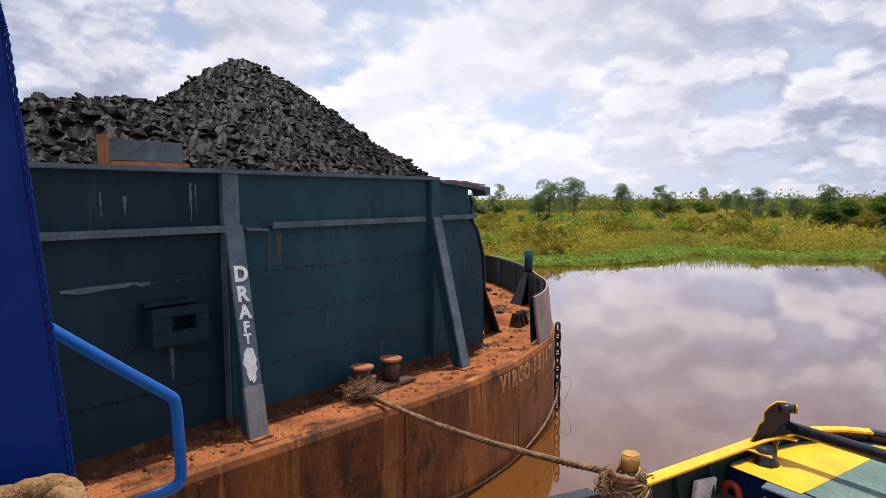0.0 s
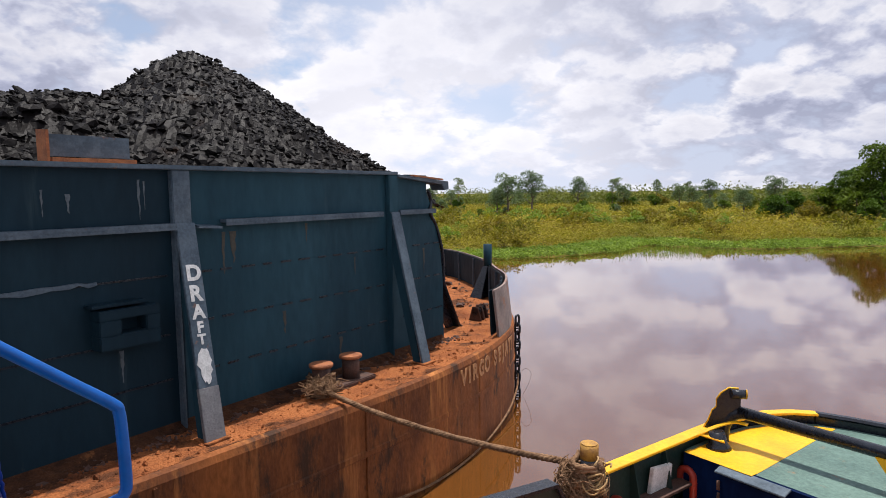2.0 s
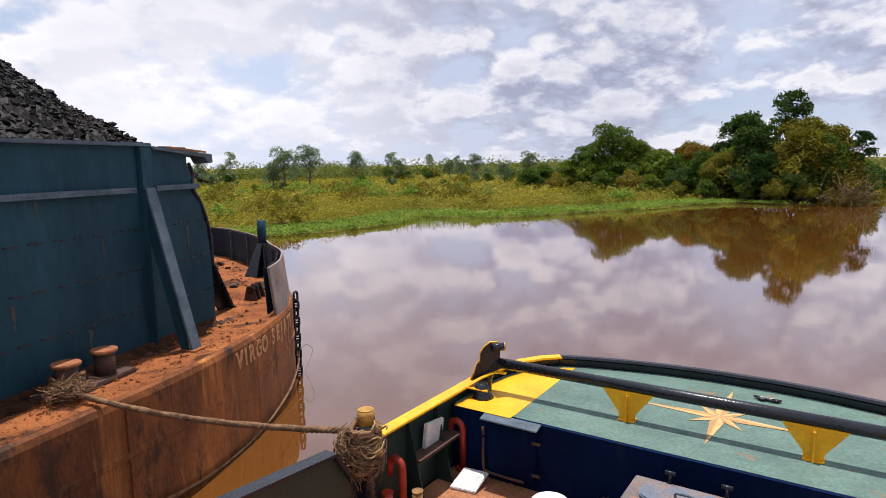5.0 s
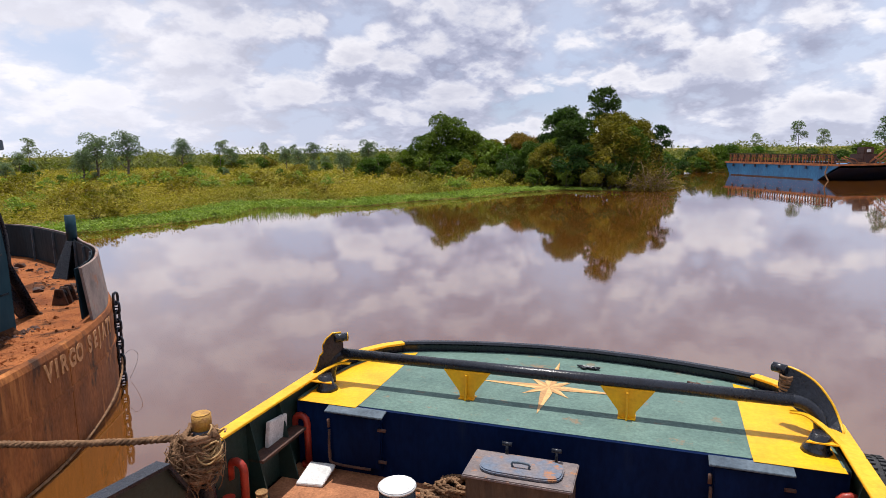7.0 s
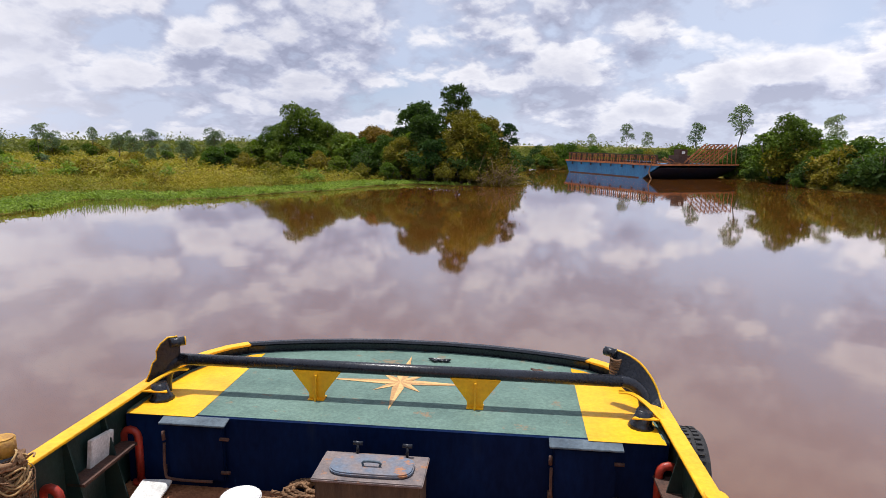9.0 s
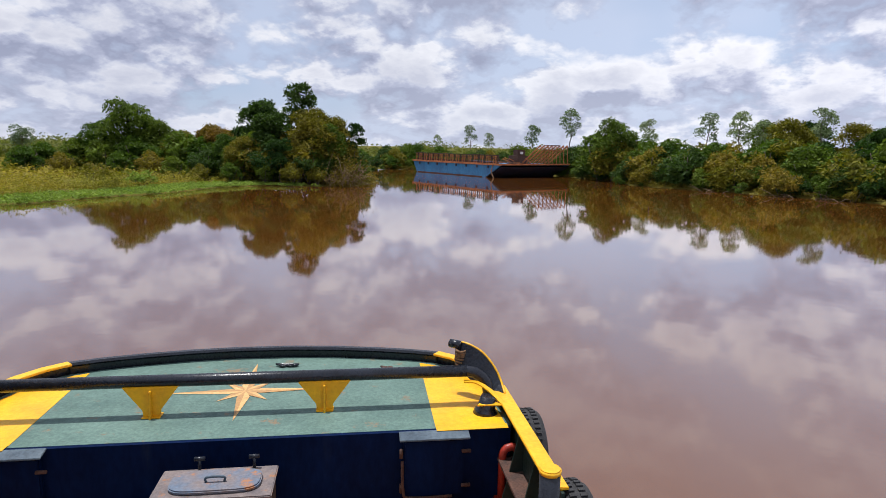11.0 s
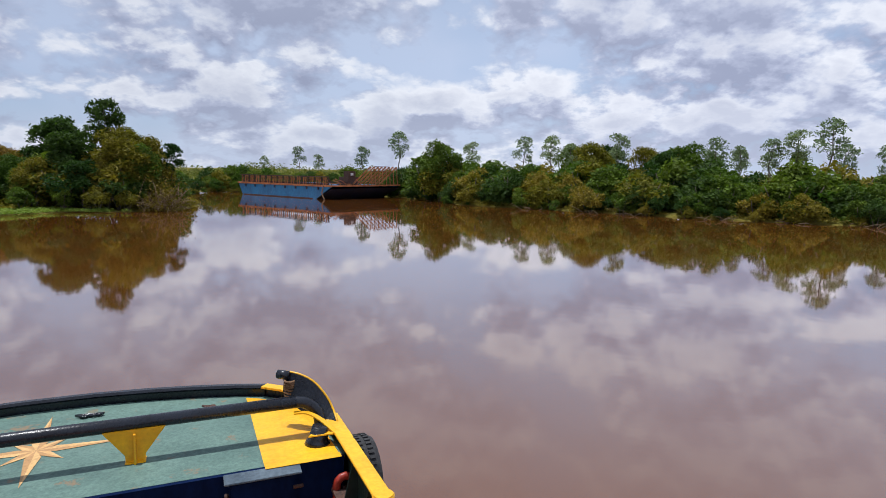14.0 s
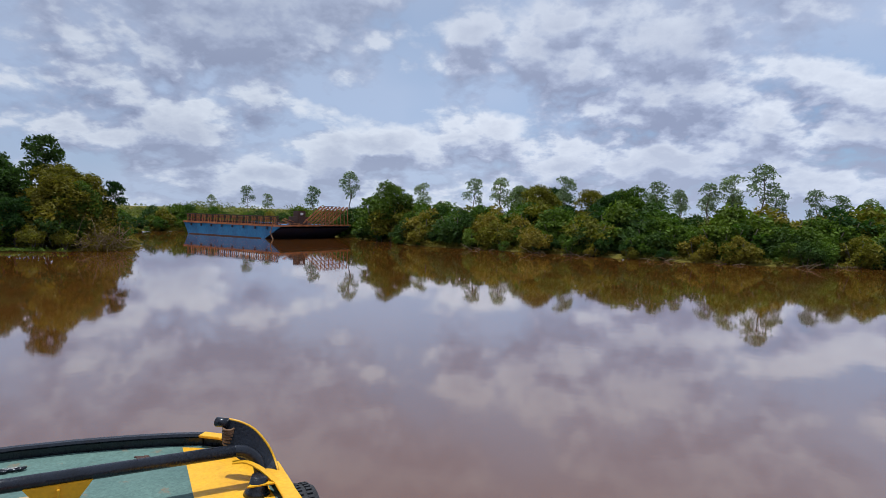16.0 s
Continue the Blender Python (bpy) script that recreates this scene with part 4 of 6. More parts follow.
# ---- chain and ropes on the barge ----
def chain():
    th = thing("anchor_chain", BARGE, "black stud-link chain hanging from the bow into the water", "chain")
    x, y = 8.55, -0.36
    z, i = DECK + 0.1, 0
    while z > -0.5:
        bm = bmesh.new()
        turn = (Vector((1, 0, 0)), Vector((0, 1, 0)))[i % 2]
        turn = (turn + Vector((0.5, -0.3, 0)) * 0.6).normalized() if i % 2 == 0 else (turn + Vector((0.3, 0.5, 0)) * 0.6).normalized()
        c = Vector((x, y, z - 0.13))
        loop = arc(c + Vector((0, 0, 0.062)), 0.07, 0, 180, 6, turn) + arc(c - Vector((0, 0, 0.062)), 0.07, 180, 360, 6, turn)
        tube(bm, loop + [loop[0]], 0.029, 8, cap=False)
        if i % 2:
            tube(bm, [c - turn * 0.05, c + turn * 0.05], 0.018, 6)
        part("link", bm, M_BLACK, th)
        z -= 0.2
        i += 1


chain()


def to_barge(p):
    return BARGE.inverted() @ Vector(p)


rp = thing("mooring_rope", Matrix(), "brown frayed three-strand mooring rope between barge and tug", "rope")
A0, B0 = Vector((-1.2, 9.3, 2.03)), Vector((1.95, 6.42, 2.03))
line = []
for i in range(25):
    t = i / 24
    p = A0.lerp(B0, t)
    p.z -= 0.13 * 4 * t * (1 - t) * (1.15 - 0.3 * t)
    line.append(p)
bm = bmesh.new()
rope_bm(bm, line, 0.044, 5.0)
part("line", bm, M_ROPE, rp)
rng = np.random.default_rng(3)
bm = bmesh.new()
bx = Vector((-1.32, 9.72, 0))
for k in range(4):
    zz = DECK + 0.1 + 0.045 * k
    ring = [bx + Vector((0.19 * math.cos(a) * (1 + 0.1 * rng.normal()), 0.19 * math.sin(a), zz + 0.02 * rng.normal())) for a in np.linspace(0, 2 * math.pi, 14)]
    rope_bm(bm, ring, 0.036, 5.0)
part("eye_wrap", bm, M_ROPE, rp, "rope turns round the barge bollard")
bm = bmesh.new()
for k in range(190):
    c = A0 + Vector((rng.normal() * 0.1 - 0.05, rng.normal() * 0.1 + 0.1, abs(rng.normal()) * 0.07 - 0.03))
    pts = [c + Vector(rng.normal(size=3) * (0.07, 0.07, 0.04)) for _ in range(5)]
    tube(bm, smooth_path(pts, 3), 0.0065, 4)
part("frayed_knot", bm, M_ROPE, rp, "matted frayed knot")["kind"] = "stuff"
bm = bmesh.new()
pts = [edge_point(v)[0] + Vector((edge_point(v)[1].y, -edge_point(v)[1].x, 0)) * 0.09 + Vector((0, 0, z)) for v, z in ((8.5, 0.55), (7.9, 0.4), (7.0, 0.22), (6.0, 0.12), (5.0, 0.05), (4.0, 0.03), (3.0, 0.1), (2.0, 0.3), (1.0, 0.8))]
rope_bm(bm, smooth_path(pts, 4), 0.024, 6.0)
dr = part("draft_rope", bm, M_ROPE, None)
dr.matrix_world = BARGE
tagged(dr, "thin brown rope slung along the hull at the waterline", "rope")
bm = bmesh.new()
tube(bm, smooth_path([(8.55, -0.36, 0.5), (8.5, -0.6, 0.72), (8.58, -0.72, 0.6), (8.62, -0.62, 0.3), (8.6, -0.48, 0.02)], 5), 0.0035, 5)
wr = part("loose_wire", bm, M_DKRUST, None)
wr.matrix_world = BARGE
tagged(wr, "thin loose wire loop hanging beside the chain", "wire")


# ---- the tug: x athwart, y aft, z up from the water; origin at the step to the raised stern deck ----
TUG = pose(4.95, 4.44, 0, 0, 0, -57.66)
GREEN, MAIN, CAP = 1.907, 1.06, 2.03
tug = thing("tugboat", TUG, "tugboat stern with a raised green deck, yellow corners and navy bulkhead", "tugboat")


def stern_outline(inset=0.0):
    """Plan of the stern: sides at x = 3.05, rounded quarters, a gently bowed transom."""
    pts = [(3.05, -0.4), (3.05, 0.5), (3.05, 0.85), (2.99, 1.25), (2.86, 1.62), (2.68, 1.9), (2.45, 2.1), (2.1, 2.23), (1.6, 2.36), (1.0, 2.47), (0.4, 2.53)]
    pts = [(x - inset * min(1, x / 1.5), y - inset * max(0, min(1, (y - 0.8) / 1.2))) for x, y in pts]
    return pts + [(-x, y) for x, y in pts[::-1]]


bm = bmesh.new()
prism(bm, [(3.02, 0.0)] + [p for p in stern_outline(0.03)[1:-1]] + [(-3.02, 0.0)], GREEN - 0.06, GREEN)
part("stern_deck", bm, M_GREEN, tug, "raised stern deck of worn green paint")
bm = bmesh.new()
strip(bm, [(3.08, -12), (3.08, -0.4)] + stern_outline(-0.03)[1:-1] + [(-3.08, -0.4), (-3.08, -12)], [(0.0, CAP - 0.2), (0.0, 1.0), (-0.35, -0.8)])
part("hull", bm, M_BLACK, tug)
bm = bmesh.new()
box(bm, -3.02, 3.02, -12, 0.0, MAIN - 0.1, MAIN)
part("main_deck", bm, M_MUD, tug, "muddy rust-brown working deck")
bm = bmesh.new()
box(bm, -3.0, 3.0, -0.05, 0.0, MAIN, GREEN - 0.004)
bulkhead = part("bulkhead", bm, M_NAVY, tug, "navy blue step bulkhead, scuffed")

# painted corners
for sgn in (-1, 1):
    bm = bmesh.new()
    pts = [(2.17, 0.035), (2.96, 0.035)] + [(x, y) for x, y in stern_outline(0.1)[1:8] if x > 2.2] + [(2.2, 2.08)]
    prism(bm, [(sgn * x, y) for x, y in pts], GREEN, GREEN + 0.004)
    part("painted_corner", bm, M_YELLOW, tug, "bright yellow painted deck corner")
    bm = bmesh.new()
    prism(bm, [(sgn * x, y) for x, y in ((2.17, -0.08), (2.97, -0.08), (2.97, 0.035), (2.17, 0.035))], GREEN + 0.006, GREEN + 0.01)
    part("painted_edge", bm, M_YELLOW, tug)


# compass star painted on the deck
def star():
    c = Vector((-0.06, 1.26, GREEN + 0.004))
    for i in range(8):
        a = math.pi / 2 + i * math.pi / 4
        ln = (1.0, 0.42)[i % 2] * (1.0 if i not in (4,) else 0.86)
        tip = c + Vector((math.cos(a), math.sin(a), 0)) * ln
        wd = 0.2 if i % 2 == 0 else 0.15
        for sg, mt in ((1, M_STAR), (-1, M_STAR2)):
            b = c + Vector((math.cos(a + sg * math.pi / 8), math.sin(a + sg * math.pi / 8), 0)) * wd
            bm = bmesh.new()
            tri = [c, tip, b] if sg > 0 else [c, b, tip]
            f = [bm.verts.new(p) for p in tri] + [bm.verts.new(p + Vector((0, 0, 0.002))) for p in tri]
            for q in ((2, 1, 0), (3, 4, 5), (0, 1, 4, 3), (1, 2, 5, 4), (2, 0, 3, 5)):
                bm.faces.new([f[k] for k in q])
            part("star_ray", bm, mt, tug, "painted ray of the compass star")


star()

# stern bulwark with black rubber rail; yellow at the quarters
path = stern_outline(0.0)
idx = [i for i, p in enumerate(path) if abs(p[0]) < 2.46 and p[1] > 1.5]
mid = path[idx[0]:idx[-1] + 1]
bm = bmesh.new()
strip(bm, mid, [(0.03, GREEN - 0.1), (0.06, CAP - 0.01), (0.03, CAP + 0.03), (-0.04, CAP + 0.03), (-0.06, CAP - 0.0), (-0.03, CAP - 0.03), (-0.02, GREEN - 0.02)], True)
part("stern_rail", bm, M_BLACK, tug, "black rubber-capped stern rail")
for sgn in (-1, 1):
    q = [p for p in path[:idx[0] + 1]] if sgn > 0 else [p for p in path[idx[-1]:]]
    q = [p for p in q if p[1] > 0.45]
    bm = bmesh.new()
    strip(bm, q, [(0.02, GREEN - 0.1), (0.03, CAP), (0.0, CAP), (0.0, GREEN - 0.02)], True)
    part("quarter_plate", bm, M_BLACK, tug)
    bm = bmesh.new()
    strip(bm, q, [(0.05, CAP), (0.05, CAP + 0.03), (-0.1, CAP + 0.03), (-0.1, CAP)], True)
    part("quarter_cap", bm, M_YELLOW, tug, bevel=0.006)
    # side bulwark
    x = sgn * 3.05
    bm = bmesh.new()
    slab(bm, [(x, 0.75, GREEN - 0.1), (x, 0.75, CAP), (x, -1.62, CAP + 0.01), (x, -1.62, MAIN), (x, 0.05, MAIN), (x, 0.05, GREEN - 0.1)], (sgn * 0.03, 0, 0))
    part("side_bulwark", bm, M_DKGREEN, tug, "dark green bulwark plate")
    bm = bmesh.new()
    slab(bm, [(x - sgn * 0.09, 0.78, CAP), (x - sgn * 0.09, -1.58, CAP + 0.012), (x + sgn * 0.08, -1.58, CAP + 0.012), (x + sgn * 0.08, 0.78, CAP)], (0, 0, 0.03))
    part("cap_rail", bm, M_YELLOW, tug, "yellow bulwark cap rail", bevel=0.006)
    for y in (-0.42, -1.0):
        bm = bmesh.new()
        slab(bm, [(x, y, MAIN), (x - sgn * 0.26, y, MAIN), (x - sgn * 0.05, y, CAP - 0.02), (x, y, CAP - 0.02)], (0, 0.02, 0))
        part("bulwark_stay", bm, M_DKGREEN, tug)
    bm = bmesh.new()
    slab(bm, [(x - sgn * 0.2, -0.08, 1.55), (x, -0.08, 1.55), (x, -1.0, 1.55), (x - sgn * 0.2, -1.0, 1.55)], (0, 0, 0.03))
    part("bulwark_shelf", bm, M_DKRUST, tug)
    bm = bmesh.new()
    slab(bm, [(x, -1.98, 1.75), (x, -2.2, CAP + 0.08), (x, -5.5, CAP + 0.35), (x, -5.5, MAIN), (x, -1.98, MAIN)], (sgn * 0.04, 0, 0))
    part("forward_bulwark", bm, M_DKGREEN, tug, "dark green forward bulwark")
    bm = bmesh.new()
    beam(bm, (x + sgn * 0.02, -2.19, CAP + 0.09), (x + sgn * 0.02, -5.5, CAP + 0.37), 0.16, 0.035)
    beam(bm, (x + sgn * 0.02, -2.2, CAP + 0.09), (x + sgn * 0.02, -1.97, 1.75), 0.16, 0.035)
    part("forward_cap", bm, M_BLACK, tug)
    # mooring bitt in the bulwark opening
    bx, bz = (x - sgn * 0.02, 2.42) if sgn < 0 else (2.91, 2.33)
    bm = bmesh.new()
    tube(bm, [(bx, -1.7, MAIN), (bx, -1.7, bz - 0.05)], 0.088, 16)
    bt = part("bitt", bm, M_BLACK, tug)
    bm = bmesh.new()
    tube(bm, [(bx, -1.7, bz - (0.17 if sgn < 0 else 0.05)), (bx, -1.7, bz)], 0.095, 16)
    part("bitt_cap", bm, M_YELLOW if sgn > 0 else mat("worn_yellow", (0.5, 0.27, 0.03), (0.25, 0.12, 0.04), 0.7, scale=9, fine=40, bump=0.5), bt, "yellow worn cap of the bitt", bevel=0.01)
    # curved horn plate that keeps the towline in
    if sgn < 0:
        horn_at = lambda u, z: Vector((-3.06 + 0.66 * u, 0.45 + 0.42 * u, 2.03 + (z - 2.03) * 0.9))
        ol = [(0.0, 2.03), (0.08, 2.17), (0.13, 2.31), (0.19, 2.36), (0.19, 2.47), (0.25, 2.56), (0.36, 2.64), (0.5, 2.64), (0.53, 2.55), (0.53, 2.3), (0.42, 2.28), (0.33, 2.2), (0.3, 2.03)]
        bm = bmesh.new()
        slab(bm, [horn_at(u, z) for u, z in ol], (-0.03, 0.05, 0))
        hn = part("tow_horn", bm, M_BLACK, tug, "black curved tow horn plate", bevel=0.008)
        bm = bmesh.new()
        tube(bm, [horn_at(u, z) + Vector((-0.015, 0.025, 0.004)) for u, z in ol[:8]], 0.014, 6)
        part("horn_edge", bm, M_YELLOW, hn, "yellow painted horn edge")
        bm = bmesh.new()
        tube(bm, [horn_at(0.4, 2.59) + Vector((0.02, -0.05, 0)), horn_at(0.6, 2.585)], 0.055, 14)
        tip = part("horn_bar", bm, M_BLACK, hn)
        bm = bmesh.new()
        tube(bm, [horn_at(0.6, 2.585), horn_at(0.615, 2.585)], 0.058, 16)
        part("horn_tip", bm, M_YELLOW, hn, "yellow horn tip")
    else:
        top = smooth_path([(sgn * 3.05, 0.5, 2.05), (sgn * 3.04, 0.66, 2.14), (sgn * (2.97), 0.74, 2.3), (sgn * (2.84), 0.84, 2.46), (sgn * (2.68), 0.94, 2.54), (sgn * (2.55), 1.05, 2.55)], 3)
        low_ = smooth_path([(sgn * 2.98, 0.46, 1.95), (sgn * 2.95, 0.58, 2.02), (sgn * 2.87, 0.66, 2.06), (sgn * (2.72), 0.76, 2.13), (sgn * (2.6), 0.86, 2.22), (sgn * (2.52), 0.98, 2.34)], 3)
        bm = bmesh.new()
        off = Vector((sgn * 0.035, 0.035, 0))
        rows_ = [[bm.verts.new(p) for p in line] for line in (top, low_, [p + off for p in low_], [p + off for p in top])]
        for a, b in zip(rows_, rows_[1:] + rows_[:1]):
            for k in range(len(a) - 1):
                bm.faces.new((a[k], a[k + 1], b[k + 1], b[k]))
        bm.faces.new([r[0] for r in rows_])
        bm.faces.new([r[-1] for r in rows_][::-1])
        hn = part("tow_horn", bm, M_BLACK, tug, "black curved tow horn plate")
        bm = bmesh.new()
        tube(bm, [p + off * 0.5 for p in top], 0.016, 6)
        part("horn_edge", bm, M_YELLOW, hn, "yellow painted horn edge")
        bm = bmesh.new()
        tube(bm, [top[-1] + Vector((sgn * 0.05, -0.06, -0.03)), top[-1] + Vector((-sgn * 0.08, 0.02, -0.02))], 0.055, 14)
        part("horn_tip", bm, M_BLACK, hn, "round horn tip", bevel=0.008)
    bm = bmesh.new()
    tube(bm, [(sgn * 2.8, 0.36, GREEN), (sgn * 2.8, 0.36, GREEN + 0.03), (sgn * 2.81, 0.36, GREEN + 0.07), (sgn * 2.83, 0.36, GREEN + 0.2)], 0.15, 18, 0.085)
    part("fairlead_roller", bm, M_BLACK, tug)
    bm = bmesh.new()
    tube(bm, smooth_path([(sgn * 2.6, 0.68, 2.3), (sgn * 2.72, 0.675, 2.28), (sgn * 2.83, 0.65, 2.2), (sgn * 2.88, 0.62, 2.08), (sgn * 2.88, 0.6, GREEN)], 4), 0.068, 14)
    part("pipe_elbow", bm, M_BLACK, tug)
    bm = bmesh.new()
    for a, b in zip(*(lambda q: (q, q[1:]))(smooth_path([(sgn * 2.58, 0.6, 2.2), (sgn * 2.72, 0.56, 2.2), (sgn * 2.86, 0.45, 2.14), (sgn * 2.99, 0.25, 2.05)], 4))):
        beam(bm, a, b, 0.07, 0.014)
    part("gusset_strip", bm, M_YELLOW, tug)
    bm = bmesh.new()
    slab(bm, [(sgn * 2.68, 0.28, 2.02), (sgn * 3.0, 0.22, 2.04), (sgn * 3.0, 0.36, 2.04), (sgn * 2.74, 0.36, 2.02)], (0, 0, 0.015))
    part("roller_keeper", bm, M_YELLOW, tug)

# towing guard pipe on two yellow brackets
bm = bmesh.new()
tube(bm, [(-2.72, 0.68, 2.3), (2.62, 0.68, 2.3)], 0.07, 20)
part("guard_pipe", bm, M_BLACK, tug, "long black towing guard pipe")
for x in (-0.97, 0.94):
    bm = bmesh.new()
    slab(bm, [(x - 0.3, 0.6, 2.26), (x + 0.3, 0.6, 2.26), (x + 0.1, 0.6, 1.99), (x + 0.09, 0.6, GREEN), (x - 0.09, 0.6, GREEN), (x - 0.1, 0.6, 1.99)], (0, 0.03, 0))
    slab(bm, [(x - 0.012, 0.52, GREEN), (x - 0.012, 0.6, GREEN), (x - 0.012, 0.6, 2.22), (x - 0.012, 0.56, 2.22)], (0.024, 0, 0))
    box(bm, x - 0.1, x + 0.1, 0.55, 0.7, GREEN, GREEN + 0.012)
    part("pipe_bracket", bm, M_YELLOW, tug, "yellow plate bracket", bevel=0.004)

# small hatch doors in the bulkhead
for x, op in ((-2.15, 0), (2.14, 0)):
    bm = bmesh.new()
    box(bm, x - 0.33, x + 0.33, -0.12, -0.05, 1.17, 1.83)
    dr_ = part("hatch_door", bm, M_NAVY, tug, "small navy weathertight door", bevel=0.015)
    bm = bmesh.new()
    slab(bm, [(x - 0.38, -0.05, 1.895), (x + 0.38, -0.05, 1.895), (x + 0.38, -0.2, 1.86), (x - 0.38, -0.2, 1.86)], (0, 0, 0.02))
    part("door_hood", bm, M_TEAL_L, dr_, "worn grey-blue drip hood", bevel=0.004)
    for z in (1.3, 1.7):
        bm = bmesh.new()
        tube(bm, [(x + 0.3, -0.14, z), (x + 0.4, -0.14, z)], 0.02, 8)
        part("latch", bm, M_DKRUST, dr_)
        bm = bmesh.new()
        tube(bm, [(x - 0.36, -0.14, z - 0.05), (x - 0.36, -0.14, z + 0.05)], 0.02, 8)
        part("hinge", bm, M_DKRUST, dr_)
    bm = bmesh.new()
    tube(bm, smooth_path([(x - 0.35, -0.15, 1.62), (x - 0.34, -0.18, 1.3), (x - 0.27, -0.17, 1.2), (x + 0.2, -0.16, 1.19)], 4), 0.016, 8)
    part("lever", bm, M_DKRUST, dr_)

# raised deck hatch
ht = thing("deck_hatch", TUG, "rusty raised deck hatch with an oval lid and wing nuts", "hatch")
bm = bmesh.new()
box(bm, -0.53, 0.5, -0.92, -0.42, MAIN, 1.76)
part("coaming", bm, mat("soiled_steel", (0.085, 0.058, 0.034), (0.032, 0.023, 0.018), 0.7, scale=3, fine=30, bump=0.4, streak=0.3), ht, bevel=0.012)
bm = bmesh.new()
box(bm, -0.56, 0.53, -0.95, -0.39, 1.75, 1.785)
part("rim", bm, mat("stained_steel", (0.21, 0.165, 0.15), (0.1, 0.085, 0.09), 0.7, scale=5, fine=35, bump=0.4, spots=(0.28, 0.13, 0.06), spot_at=0.58, spot_scale=6), ht, bevel=0.01)
bm = bmesh.new()
oval = [(math.copysign(abs(math.cos(a)) ** 0.45, math.cos(a)) * 0.42 - 0.01, math.copysign(abs(math.sin(a)) ** 0.6, math.sin(a)) * 0.2 - 0.68) for a in np.linspace(0, 2 * math.pi, 29)[:-1]]
prism(bm, oval, 1.785, 1.825)
lid = part("lid", bm, mat("blue_grey_worn_lid", (0.1, 0.14, 0.2), (0.2, 0.15, 0.13), 0.6, scale=4, fine=30, bump=0.3, spots=(0.32, 0.14, 0.06), spot_at=0.56, spot_scale=5), ht, "blue-grey lid with rust patches", bevel=0.012)
bm = bmesh.new()
tube(bm, smooth_path([(-0.09, -0.72, 1.82), (-0.09, -0.72, 1.87), (0.07, -0.72, 1.87), (0.07, -0.72, 1.82)], 3), 0.012, 8)
part("handle", bm, M_TEAL_L, lid)
for x in (-0.22, 0.3):
    bm = bmesh.new()
    tube(bm, [(x, -0.43, 1.785), (x, -0.41, 1.9)], 0.016, 8)
    tube(bm, [(x - 0.05, -0.41, 1.9), (x + 0.05, -0.41, 1.9)], 0.022, 8)
    part("wing_nut", bm, M_BLACK, ht)

yp = thing("filling_pipe", TUG, "short yellow filling pipe with a black rim by the bulkhead", "pipe")
bm = bmesh.new()
tube(bm, [(0.95, -0.3, MAIN), (0.95, -0.3, 1.2)], 0.05, 14)
part("pipe", bm, M_YELLOW, yp)
bm = bmesh.new()
tube(bm, [(0.95, -0.3, 1.2), (0.95, -0.3, 1.23)], 0.07, 14)
part("cap", bm, M_BLACK, yp)
# drum-shaped vent, red pipes, scraps on the working deck
vt = thing("deck_vent", TUG, "black round deck vent with a white top", "vent")
bm = bmesh.new()
tube(bm, [(-1.2, -1.08, MAIN), (-1.2, -1.08, 1.6)], 0.185, 28)
part("drum", bm, M_BLACK, vt)
bm = bmesh.new()
tube(bm, [(-1.2, -1.08, 1.6), (-1.2, -1.08, 1.635)], 0.195, 28)
part("top", bm, M_WHITE, vt, "white painted top", bevel=0.01)
for x, y in ((-2.88, -1.3), (-2.86, -0.06), (2.9, -0.12)):
    pp = thing("air_pipe", TUG, "red gooseneck air pipe standing by the bulwark", "pipe", "air pipes")
    z1 = 1.62 if y < -1 else 1.62
    sx = -1 if x < 0 else 1
    bm = bmesh.new()
    tube(bm, [(x, y, MAIN), (x, y, z1)] + arc((x + sx * 0.09, y, z1), 0.09, 180 if sx > 0 else 0, 0 if sx > 0 else 180, 6)[1:] + [(x + sx * 0.18, y, z1 - 0.12)], 0.045, 12)
    part("gooseneck", bm, M_RED, pp)
    bm = bmesh.new()
    tube(bm, [(x, y, MAIN), (x, y, MAIN + 0.04)], 0.09, 14)
    part("flange", bm, M_RED, pp)
for x, y, z1, mt, lb in ((-2.92, -1.52, 1.42, M_RED, "short red pipe stub by the bulwark"), (-2.72, -1.24, 1.36, M_TAN, "short tan pipe stub by the bulwark")):
    st_ = thing("pipe_stub", TUG, lb, "pipe", "pipe stubs")
    bm = bmesh.new()
    tube(bm, [(x, y, MAIN), (x, y, z1)], 0.06, 14)
    part("tube", bm, mt, st_)
    bm = bmesh.new()
    tube(bm, [(x, y, z1), (x, y, z1 + 0.015)], 0.066, 14)
    part("rim", bm, mt, st_)
bm = bmesh.new()
slab(bm, [(-3.03, -0.72, 1.58), (-3.03, -0.34, 1.58), (-2.99, -0.36, 1.86), (-2.99, -0.72, 1.9)], (0.05, 0, 0))
wb = part("white_board", bm, M_WHITE, None, bevel=0.006)
wb.matrix_world = TUG
tagged(wb, "white foam board leaning on the dark green bulwark", "board")
bm = bmesh.new()
slab(bm, [(-2.75, -0.55, MAIN), (-2.42, -0.5, MAIN), (-2.42, -0.17, MAIN + 0.1), (-2.75, -0.2, MAIN + 0.1)], (0, 0, 0.035))
wb = part("foam_slab", bm, M_WHITE, None, bevel=0.006)
wb.matrix_world = TUG
tagged(wb, "white foam slab lying on the muddy tug deck", "slab")
rng = np.random.default_rng(21)
bm = bmesh.new()
